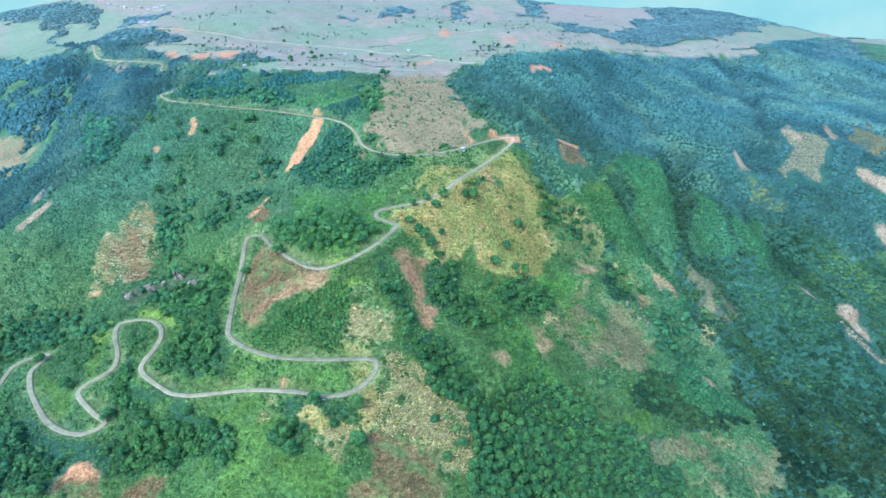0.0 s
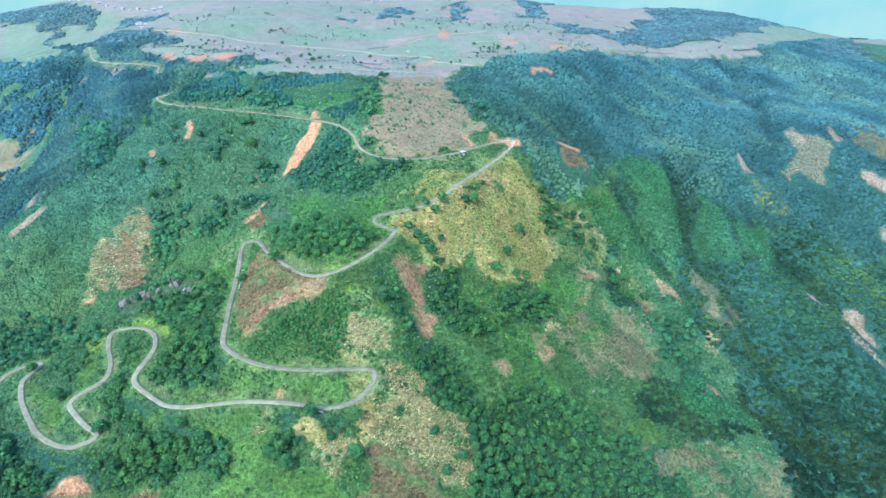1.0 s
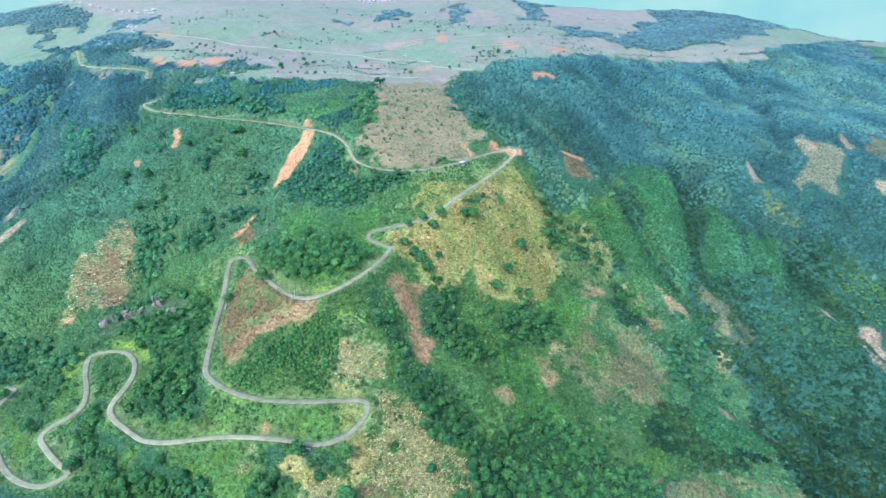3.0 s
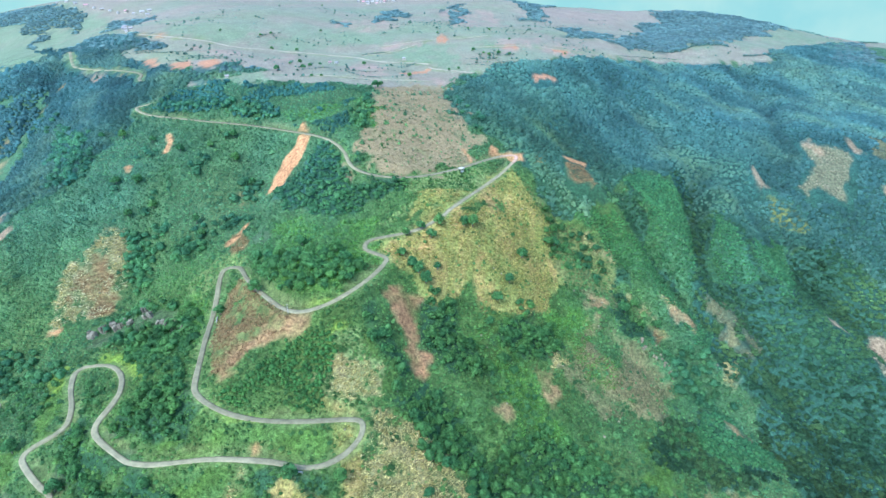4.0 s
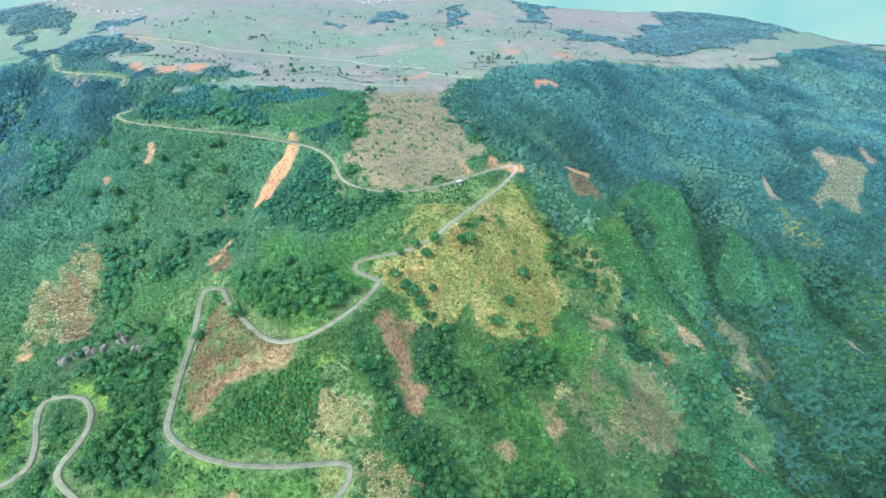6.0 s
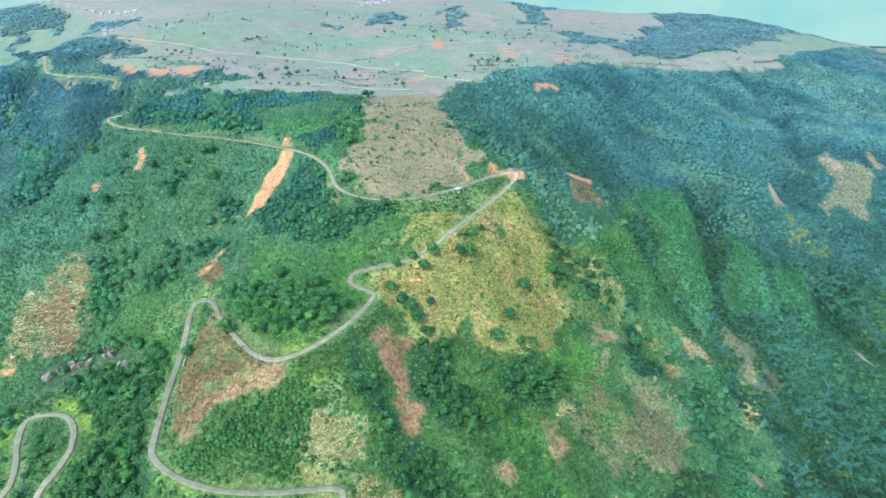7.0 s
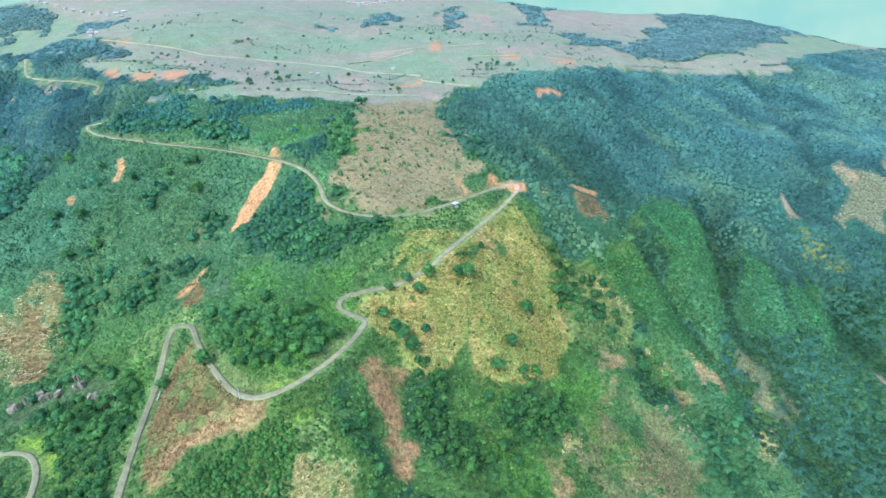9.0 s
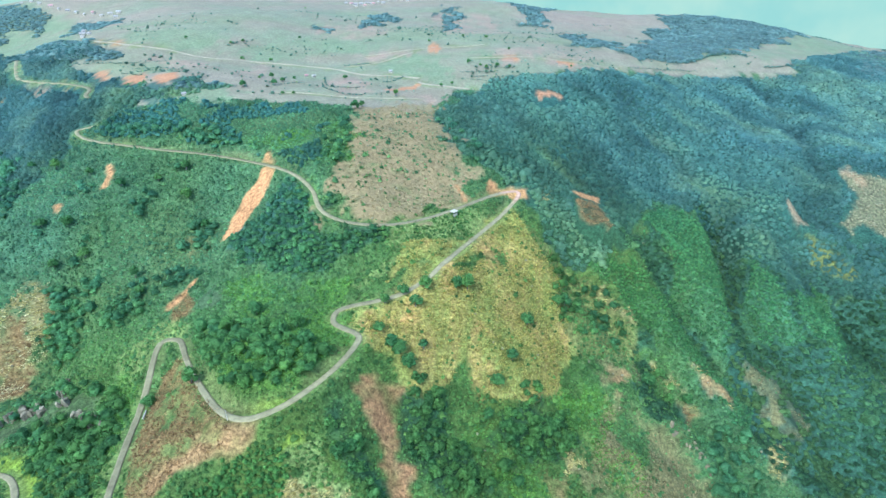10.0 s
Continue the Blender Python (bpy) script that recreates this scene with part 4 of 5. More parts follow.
def crown_shape(seed, clumps, tall=1.0, tufts=0, spray=0.08, core=0.0):
    """A crown of uneven leaf clumps, about 1 wide and 1 high, standing on 0; tufts: loose leaf sprays on it."""
    r = np.random.default_rng(seed)
    vs, fs, n = [], [], 0
    for k in range(clumps):
        turn, out = 2.4 * k + r.uniform(-0.5, 0.5), 0.34 * math.sqrt((k + 0.3) / clumps) * r.uniform(0.8, 1.25)
        up = tall * (0.78 - 1.0 * out + r.uniform(-0.13, 0.13))
        size = r.uniform(0.13, 0.22) * (1.25 if k == 0 else 1.0)
        v = BALL_V * size * r.uniform(0.6, 1.45, (len(BALL_V), 1)) * (1, 1, 0.8)
        vs.append(v + (out * math.cos(turn), out * math.sin(turn), max(up, 0.2)))
        fs.append(BALL_F + n)
        n += len(v)
    if core and not clumps and tufts < 40:
        # a small far crown: a plain uneven dome
        v = CAP_V * core * r.uniform(0.6, 1.25, (len(CAP_V), 1)) * (1, 1, tall)
        vs.append(v + (0, 0, 0.45 * tall))
        fs.append(CAP_F + n)
        n += len(v)
    elif core:
        # one full rounded body under the sprays
        v = DOME_V * core * billows(r)[:, None] * r.uniform(0.85, 1.15, 3) * (1, 1, tall)
        vs.append(v + (r.uniform(-0.05, 0.05), r.uniform(-0.05, 0.05), 0.45 * tall))
        fs.append(DOME_F + n)
        n += len(v)
    for k in range(tufts):
        w = r.normal(size=3)
        w[2] = abs(w[2]) * 0.8
        w /= np.linalg.norm(w)
        c = w * (0.42, 0.42, 0.46 * tall) * r.uniform(0.75, 1.12) + (0, 0, 0.45 * tall)
        t = r.normal(size=(3, 3)) * spray
        t -= 0.75 * (t @ w)[:, None] * w
        vs.append(c + t)
        fs.append(np.array([[0, 1, 2]]) + n)
        n += 3
    return np.vstack(vs), np.vstack(fs)


def trunk_bm(height_m, radius, seed):
    """A tapered trunk that leans a little, with three limbs into the crown."""
    r = np.random.default_rng(seed)
    bm = bmesh.new()

    def limb(p0, p1, r0, r1):
        d = (Vector(p1) - Vector(p0)).normalized()
        s = d.orthogonal().normalized()
        u = d.cross(s)
        rings = []
        for p, rad in ((p0, r0), (p1, r1)):
            rings.append([bm.verts.new(Vector(p) + rad * (math.cos(a) * s + math.sin(a) * u)) for a in (k * math.tau / 6 for k in range(6))])
        for k in range(6):
            bm.faces.new((rings[0][k], rings[0][(k + 1) % 6], rings[1][(k + 1) % 6], rings[1][k]))
    lean = r.uniform(-0.06, 0.06, 2) * height_m
    fork = (lean[0], lean[1], height_m * 0.5)
    limb((0, 0, -0.5), fork, radius, radius * 0.7)
    for k in range(3):
        a = k * 2.1 + r.uniform(0, 1)
        limb(fork, (lean[0] + 0.24 * height_m * math.cos(a), lean[1] + 0.24 * height_m * math.sin(a), height_m * r.uniform(0.7, 0.85)), radius * 0.5, radius * 0.2)
    return bm


def scatter(outline, gap, seed, clear=4.0, ragged=5.0, lump=9.0):
    """Points at about that gap within an outline, clear of the roads."""
    r = np.random.default_rng(seed)
    xs, ys = [p[0] for p in outline], [p[1] for p in outline]
    gx, gy = np.meshgrid(np.arange(min(xs), max(xs) + gap, gap), np.arange(min(ys), max(ys) + gap, gap))
    x, y = gx.ravel() + r.uniform(-0.5, 0.5, gx.size) * gap, gy.ravel() + r.uniform(-0.5, 0.5, gx.size) * gap
    ok = soft_inside(outline, x, y, ragged, lump) > 0.5
    x, y = x[ok], y[ok]
    ok = height(x, y, ON_ROAD) > clear
    for bare in ("soil", "wash", "redsoil", "scree", "burnt", "bare", "slip"):
        for dx, dy in ((0, 0), (3, 0), (-3, 0), (0, 3), (0, 6), (0, 9), (0, 12), (3, 7), (-3, 7)) if clear > 5 else ((0, 0),):
            ok &= share(bare, x + dx, y + dy) < 0.15
    if clear > 5:
        # the clearings within the woods stay free of trees
        for open_kind in ("clear", "heath", "rock", "moor"):
            ok &= share(open_kind, x, y) < 0.35
        # on the camera's side of a road, no tall trees that would hide it
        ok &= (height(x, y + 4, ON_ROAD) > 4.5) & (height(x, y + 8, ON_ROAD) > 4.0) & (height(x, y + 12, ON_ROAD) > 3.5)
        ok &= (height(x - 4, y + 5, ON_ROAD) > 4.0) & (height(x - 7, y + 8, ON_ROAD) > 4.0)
    return x[ok], y[ok]


def planted(name, shapes, x, y, z, wide, tall, tint, mat, seed, smooth=True):
    """One mesh of many plants, each a turned and sized copy of one of the shapes."""
    r = np.random.default_rng(seed)
    pick, turn = r.integers(0, len(shapes), len(x)), r.uniform(0, math.tau, len(x))
    vs, fs, cs, n = [], [], [], 0
    for k, (sv, sf) in enumerate(shapes):
        m = np.flatnonzero(pick == k)
        if not len(m):
            continue
        c, s = np.cos(turn[m])[:, None], np.sin(turn[m])[:, None]
        px = (sv[:, 0] * c - sv[:, 1] * s) * wide[m][:, None] + x[m][:, None]
        py = (sv[:, 0] * s + sv[:, 1] * c) * wide[m][:, None] + y[m][:, None]
        pz = sv[:, 2] * tall[m][:, None] + z[m][:, None]
        vs.append(np.stack([px, py, pz], -1).reshape(-1, 3))
        fs.append((sf[None] + (np.arange(len(m)) * len(sv))[:, None, None] + n).reshape(-1, 3))
        cs.append(np.repeat(tint[m], len(sv), 0))
        n += len(m) * len(sv)
    return new(name, fast_mesh(name, np.vstack(vs), np.vstack(fs), mat, smooth, np.vstack(cs)))


def greens(n, dark, light, seed, odd=0.03):
    r = np.random.default_rng(seed)
    t = r.beta(1.6, 2.0, n)[:, None]
    c = np.array(dark) * (1 - t) + np.array(light) * t
    lime = r.random(n) < odd
    c[lime] = np.array((0.11, 0.20, 0.04)) * r.uniform(0.8, 1.2, (lime.sum(), 1))
    return c


# single trees that stand in the open, and the wood's trees nearest the road loops
TREE_FORMS = []
for k in range(8):
    base = new("tree")
    v, f = crown_shape(100 + k, 11, 1.0 + 0.1 * (k % 3), 230, 0.07, 0.3)
    size, tall_m = 1.0, 1.0
    part("trunk", trunk_bm(0.85, 0.035, 40 + k), bark_mat, base)
    crown = new("crown", fast_mesh("crown", v, f, tree_mat, False))
    crown.parent = base
    tagged(base, "broadleaf tree with a dense dark green crown", "tree", "broadleaf trees on the hillside")
    TREE_FORMS.append(base)
LONE = [
    (56, 388), (83, 414), (-1, 351), (-23, 354), (-21, 370), (0, 381), (16, 387), (22, 389), (-12, 377), (-5, 371), (45, 362),
    (36, 348), (133, 389), (145, 385), (-230, 457), (-246, 456), (-206, 486), (-232, 498), (-262, 510), (-184, 493), (-168, 503),
    (-144, 461), (-162, 482), (-213, 439), (-283, 516), (-169, 412), (-177, 425), (-230, 433), (-131, 331), (-107, 329), (-57, 563),
    (-156, 612), (-134, 627), (-85, 345), (-78, 352), (-92, 338), (-70, 348), (-62, 352), (-100, 362), (-88, 372), (-55, 338), (-74, 330),
]
LONE_NEAR = [
    (-43, 221), (10, 214), (-4, 222), (-65, 220), (-176, 226), (-41, 203), (-141, 218), (-132, 223), (-72, 195), (2, 205), (31, 332),
    (157, 387), (132, 390), (142, 398), (-32, 293), (-21, 268), (-211, 249), (-254, 288), (-12, 345), (-8, 340), (-16, 347),
]
tree_count = 0


def plant_tree(x, y, wide, tall):
    global tree_count
    form = TREE_FORMS[tree_count % len(TREE_FORMS)]
    m = pose(x, y, float(height(np.array([x]), np.array([y]))[0]), 0, 0, 137.5 * tree_count)
    ob = copy_thing(form, m)
    ob.scale = (wide, wide, tall)
    tree_count += 1


r = np.random.default_rng(5)
for x, y in LONE + LONE_NEAR:
    wide = r.uniform(5.5, 9.0)
    plant_tree(x, y, wide, wide * r.uniform(0.8, 1.1))

SHAPES = [crown_shape(s, 5, 1.05, 90, 0.08, 0.36) for s in range(10)]
SMALL = [crown_shape(50 + s, 0, 0.95, 40, 0.1, 0.42) for s in range(12)]
CANOPY = [crown_shape(60 + s, 0, 0.9, 20, 0.105, 0.4) for s in range(20)]
FAR = [crown_shape(70 + s, 0, 0.8, 0, 0.15, 0.52) for s in range(8)]
SIZES = {"rim": 3.1, "scrubwood": 2.7, "copse": 3.0, "brake": 3.9, "gully": 3.6, "mid": 4.2, "wood": 5.0, "thicket": 5.2, "sparse": 8.0, "fern": 2.0}
BUSH_FORMS = []
for k in range(8):
    v, f = crown_shape(800 + k, 5, 0.85, 80, 0.095, 0.3)
    BUSH_FORMS.append(tagged(new("bush", fast_mesh("bush", v, f, bush_mat, False)), "leafy green bush on the open slope", "bush", "bushes on the slopes"))
woods = {}
for k, (kind, outline) in enumerate(STANDS):
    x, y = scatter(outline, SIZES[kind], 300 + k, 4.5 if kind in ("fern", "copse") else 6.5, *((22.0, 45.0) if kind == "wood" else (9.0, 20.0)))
    if kind in ("brake", "scrubwood"):
        thin = grain(x, y, 30, 45) + 0.6 * grain(x, y, 11, 46) < (-0.15 if kind == "brake" else -0.4)
        x, y = x[~thin], y[~thin]
    woods.setdefault("thicket" if kind == "sparse" else kind, []).append((x, y))
WOOD_LABELS = {
    "rim": "dense forest canopy along the brow, distance haze painted into its leaves", "gully": "forest canopy on the steep eastern flank",
    "scrubwood": "low patchy scrub wood above the upper road", "brake": "patchy bush and trees on the slope beyond the ravine", "copse": "young broadleaf wood below the upper bend", "mid": "thicket of broadleaf trees between the road loops", "wood": "dark wood in a hollow of the upland", "thicket": "scattered bushes and young trees on the open slopes", "fern": "dense even stand of tall green undergrowth",
}
for n, (kind, lots) in enumerate(woods.items()):
    x, y = np.concatenate([q[0] for q in lots]), np.concatenate([q[1] for q in lots])
    r = np.random.default_rng(60 + n)
    if kind == "mid":
        # those nearest the lower loops stand as trees of their own
        near = np.flatnonzero((y < 262) & (x > -150) & (x < 90))[:195]
        for i in near:
            wide = r.uniform(4.2, 6.6)
            plant_tree(float(x[i]), float(y[i]), wide, wide * r.uniform(0.8, 1.15))
        keep = np.ones(len(x), bool)
        keep[near] = False
        x, y = x[keep], y[keep]
    if kind == "thicket":
        # the bushes that can be told apart stand as things of their own
        order = np.argsort(y)
        for i in order[:300]:
            form = BUSH_FORMS[int(i) % len(BUSH_FORMS)]
            m = pose(float(x[i]), float(y[i]), float(height(x[i:i + 1], y[i:i + 1])[0]) - 0.3, 0, 0, 71.0 * int(i))
            s = float(r.uniform(2.6, 5.2))
            ob = copy_thing(form, m)
            ob.scale = (s, s, s * float(r.uniform(0.7, 1.0)))
        x, y = x[order[300:]], y[order[300:]]
    wide = min(SIZES[kind], 5.0 if kind == "thicket" else 9.0) * (1.0 + (r.gamma(1.6, 0.28, len(x)) if kind in ("rim", "gully", "copse") else r.gamma(3.0, 0.13, len(x)) if kind in ("rim", "wood", "thicket", "gully", "copse", "fern") else r.gamma(1.3, 0.33, len(x)).clip(0, 1.0)))
    if kind in ("rim", "gully"):
        wide = wide * (1.08 if kind == "rim" else 1.0)
    tall = wide * (r.uniform(0.75, 1.15, len(x)) if kind == "rim" else r.uniform(0.55, 0.95, len(x)) if kind == "gully" else r.uniform(0.35, 0.6, len(x)) if kind == "wood" else r.uniform(0.7, 1.15, len(x)))
    # rim, wood and brake leaf colours carry the blue of distance haze
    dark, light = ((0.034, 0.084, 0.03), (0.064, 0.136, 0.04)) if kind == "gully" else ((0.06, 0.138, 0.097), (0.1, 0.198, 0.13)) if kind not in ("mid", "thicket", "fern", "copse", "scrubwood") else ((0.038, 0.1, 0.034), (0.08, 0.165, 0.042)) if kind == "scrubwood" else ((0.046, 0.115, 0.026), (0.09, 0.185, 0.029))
    if kind == "fern":
        dark, light = (0.05, 0.13, 0.024), (0.09, 0.195, 0.03)
    # tone varies by place, darker along the gully beds
    tint = greens(len(x), dark, light, 80 + n, 0.0) * (1 + 0.16 * grain(x, y, 40, 42) + 0.16 * grain(x, y, 14, 49) - 0.25 * height(x, y, GULLY_BEDS))[:, None]
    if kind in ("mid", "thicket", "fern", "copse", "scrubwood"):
        tint = hazed(tint, x, y)
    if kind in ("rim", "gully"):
        # leaves darker low on the flank, lighter and yellower in streaks
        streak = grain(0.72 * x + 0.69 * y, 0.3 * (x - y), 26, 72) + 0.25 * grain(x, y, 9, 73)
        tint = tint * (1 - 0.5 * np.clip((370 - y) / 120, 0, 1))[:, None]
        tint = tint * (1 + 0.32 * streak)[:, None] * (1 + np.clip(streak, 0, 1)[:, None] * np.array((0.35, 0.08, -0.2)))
    if kind == "wood":
        tint = tint * np.array((1.25, 0.98, 0.95))
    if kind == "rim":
        # less painted haze blue lower down the flank; darker there and in the western ravine
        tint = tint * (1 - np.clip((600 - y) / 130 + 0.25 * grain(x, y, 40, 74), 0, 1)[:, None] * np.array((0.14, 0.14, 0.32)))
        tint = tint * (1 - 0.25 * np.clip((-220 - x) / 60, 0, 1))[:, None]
        # painted haze: leaves bluer farther back, greener towards the crest
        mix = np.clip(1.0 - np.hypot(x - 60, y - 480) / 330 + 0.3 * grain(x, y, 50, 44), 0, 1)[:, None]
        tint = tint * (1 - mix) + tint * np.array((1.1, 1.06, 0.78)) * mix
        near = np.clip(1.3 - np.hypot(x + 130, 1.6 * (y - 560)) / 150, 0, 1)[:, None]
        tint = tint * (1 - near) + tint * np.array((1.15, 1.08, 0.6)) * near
    shapes = {"mid": SHAPES, "brake": CANOPY, "wood": FAR, "rim": CANOPY, "scrubwood": CANOPY, "fern": CANOPY}.get(kind, SMALL)
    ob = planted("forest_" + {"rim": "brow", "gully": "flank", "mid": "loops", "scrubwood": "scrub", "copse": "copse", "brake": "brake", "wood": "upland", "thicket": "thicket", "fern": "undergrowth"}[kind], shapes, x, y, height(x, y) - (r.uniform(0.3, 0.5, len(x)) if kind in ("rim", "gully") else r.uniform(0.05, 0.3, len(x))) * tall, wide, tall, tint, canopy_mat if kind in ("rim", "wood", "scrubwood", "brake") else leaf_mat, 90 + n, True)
    tagged(ob, WOOD_LABELS[kind], "forest", "", "stuff")

# shrubs and ferns over the open slopes
box = [(-360, 165), (420, 165), (420, 640), (-420, 700)]
x, y = scatter(box, 1.8, 900, 3.0)
keep = share("pasture", x, y) < 0.4
under = (share("forest", x, y) > 0.5) & (rng.random(len(x)) < np.where((y < 400) & (x < 150), 0.75, np.where(y < 430, 0.12, 0.0)))
for kind, most in (("straw", 0.22), ("moor", 0.25), ("ochre", 0.4), ("heath", 0.45), ("rock", 0.45), ("lawn", 0.4), ("grass", 0.3), ("lime", 0.3), ("meadow", 0.5)):
    keep &= (share(kind, x, y) < most) | (rng.random(len(x)) < 0.12)
keep &= (rng.random(len(x)) < 0.85) & ((share("forest", x, y) < 0.5) | under | (share("clear", x, y) > 0.3))
x, y = x[keep], y[keep]
mound = []
for s in range(10):
    rr = np.random.default_rng(400 + s)
    rim_v = [(0.48 * rr.uniform(0.7, 1.2) * math.cos(k * math.tau / 6), 0.48 * rr.uniform(0.7, 1.2) * math.sin(k * math.tau / 6), rr.uniform(-0.1, 0.15)) for k in range(6)]
    v = np.array([(rr.uniform(-0.15, 0.15), rr.uniform(-0.15, 0.15), rr.uniform(0.5, 0.75))] + rim_v)
    f = np.array([[0, 1 + k, 1 + (k + 1) % 6] for k in range(6)])
    tri = rr.normal(size=(7, 3, 3)) * (0.13, 0.13, 0.12) + rr.normal(size=(7, 1, 3)) * (0.26, 0.26, 0.08) + (0, 0, 0.5)
    mound.append((np.vstack([v, tri.reshape(-1, 3)]), np.vstack([f, np.arange(21).reshape(7, 3) + len(v)])))
size = rng.gamma(4.0, 0.27, len(x)) + 0.45
tint = greens(len(x), (0.039, 0.092, 0.019), (0.098, 0.178, 0.027), 91, 0.008) * (1 + 0.25 * grain(x, y, 24, 43) + 0.4 * share("lush", x, y))[:, None]
ob = planted("shrubs", mound, x, y, height(x, y), size * 1.25, size * rng.uniform(0.6, 1.2, len(x)), hazed(tint, x, y), leaf_mat, 92, True)
tagged(ob, "low green shrubs and ferns covering the slopes", "shrubs", "", "stuff")

# bright grass tussocks, dry stalks in the clearings
blade = []
for s in range(8):
    rr = np.random.default_rng(500 + s)
    c = rr.normal(size=(7, 1, 3)) * (0.28, 0.28, 0)
    lean = rr.normal(size=(7, 3)) * (0.6, 0.6, 0.1) + (0, 0, 0.55)
    side = rr.normal(size=(7, 3)) * (0.13, 0.13, 0.02)
    tri = np.stack([c[:, 0] - side, c[:, 0] + side, c[:, 0] + lean], 1)
    blade.append((tri.reshape(-1, 3), np.arange(21).reshape(7, 3)))


def tussocks(name, kind, gap, low, high, size, label, category, seed, least=0.4):
    xs, ys = [], []
    for k, (what, outline) in enumerate(PATCHES):
        if what == kind:
            x, y = scatter(outline, gap, seed + k) if kind not in ("burnt", "scree") else loose(outline, gap, seed + k)
            xs.append(x), ys.append(y)
    x, y = np.concatenate(xs), np.concatenate(ys)
    rr = np.random.default_rng(seed)
    keep = share(kind, x, y) > least
    x, y = x[keep], y[keep]
    s = size * rr.uniform(0.6, 1.5, len(x))
    ob = planted(name, blade, x, y, height(x, y) - 0.05, s, s * rr.uniform(0.6, 1.0, len(x)), greens(len(x), low, high, seed, 0.0), straw_mat, seed + 1, False)
    return tagged(ob, label, category, "", "stuff")


def loose(outline, gap, seed):
    r = np.random.default_rng(seed)
    xs, ys = [p[0] for p in outline], [p[1] for p in outline]
    gx, gy = np.meshgrid(np.arange(min(xs), max(xs) + gap, gap), np.arange(min(ys), max(ys) + gap, gap))
    x, y = gx.ravel() + r.uniform(-0.5, 0.5, gx.size) * gap, gy.ravel() + r.uniform(-0.5, 0.5, gx.size) * gap
    ok = soft_inside(outline, x, y, 2.5) > 0.5
    return x[ok], y[ok]


tussocks("dry_stalks", "straw", 1.2, (0.22, 0.2, 0.048), (0.47, 0.4, 0.115), 1.45, "dry yellow stalks left lying in the clearings", "dry grass", 1000, 0.25)
HEAPED = [
    [(-245, 424), (-230, 424), (-220, 412), (-218, 395), (-220, 372), (-226, 360), (-243, 358), (-250, 347), (-256, 365), (-262, 392), (-253, 411)],
    [(-52, 279), (-40, 280), (-30, 275), (-28, 264), (-42, 255), (-55, 263), (-56, 272)],
    [(-33, 259), (-14, 254), (2, 246), (14, 230), (17, 215), (12, 201), (-12, 205), (-38, 216), (-41, 226), (-30, 246)],
]
xs, ys = zip(*[loose(o, 2.0, 1150 + k) for k, o in enumerate(HEAPED)])
x, y = np.concatenate(xs), np.concatenate(ys)
keep = grain(x, y, 15, 61) + 0.5 * grain(x, y, 5, 62) > -0.6
x, y = x[keep], y[keep]
size = rng.uniform(1.0, 2.0, len(x))
tint = greens(len(x), (0.32, 0.29, 0.08), (0.5, 0.44, 0.135), 1151, 0.0)
tint[x < -200] *= (1.12, 1.16, 1.6)
ob = planted("stalk_heaps", blade, x, y, height(x, y), size, 0.8 * size, tint, straw_mat, 1152, False)
tagged(ob, "pale yellow heaps of cut stalks drying in the clearings", "stalk heaps", "", "stuff")
tussocks("brush", "burnt", 1.4, (0.11, 0.072, 0.024), (0.28, 0.185, 0.062), 1.3, "brown dead brush on the cut clearings", "dead brush", 1200)
tussocks("grass", "grass", 1.5, (0.056, 0.115, 0.02), (0.098, 0.17, 0.026), 1.0, "fresh bright green grass beside the road", "grass", 1400)
tussocks("meadow_grass", "meadow", 1.6, (0.135, 0.178, 0.028), (0.4, 0.31, 0.062), 1.3, "yellow-green rough grass on the open shoulder", "grass", 1500)
tussocks("moor_grass", "moor", 3.6, (0.15, 0.145, 0.048), (0.25, 0.2, 0.072), 1.1, "brown withered grass on the moor above the bend", "grass", 1700)
tussocks("lush_grass", "lush", 1.8, (0.06, 0.15, 0.02), (0.125, 0.24, 0.028), 1.6, "lush green undergrowth inside the road bend", "grass", 1750)
tussocks("heath_grass", "heath", 2.0, (0.09, 0.115, 0.035), (0.24, 0.195, 0.075), 1.2, "brown-green heath grass on the shoulder", "grass", 1600)


# ---- boulders ----
def boulder_shape(seed):
    r = np.random.default_rng(seed)
    v = BALL_V * r.uniform(0.38, 0.6, (len(BALL_V), 1)) * (1.0, r.uniform(0.7, 1.0), r.uniform(0.55, 0.8))
    return v + (0, 0, 0.2), BALL_F


ROCKS = [boulder_shape(s) for s in range(8)]
xs, ys = zip(*[loose(o, 1.9, 1800 + k) for k, (what, o) in enumerate(PATCHES) if what == "scree"])
x, y = np.concatenate(xs), np.concatenate(ys)
keep = rng.random(len(x)) < 0.6
x, y = x[keep], y[keep]
s = rng.gamma(3.0, 0.35, len(x)) + 0.4
ob = planted("scree", ROCKS, x, y, height(x, y) - 0.1, s, s, np.ones((len(x), 3)), boulder_mat, 1801, False)
tagged(ob, "loose pale boulders on the scree slopes", "boulders", "", "stuff")

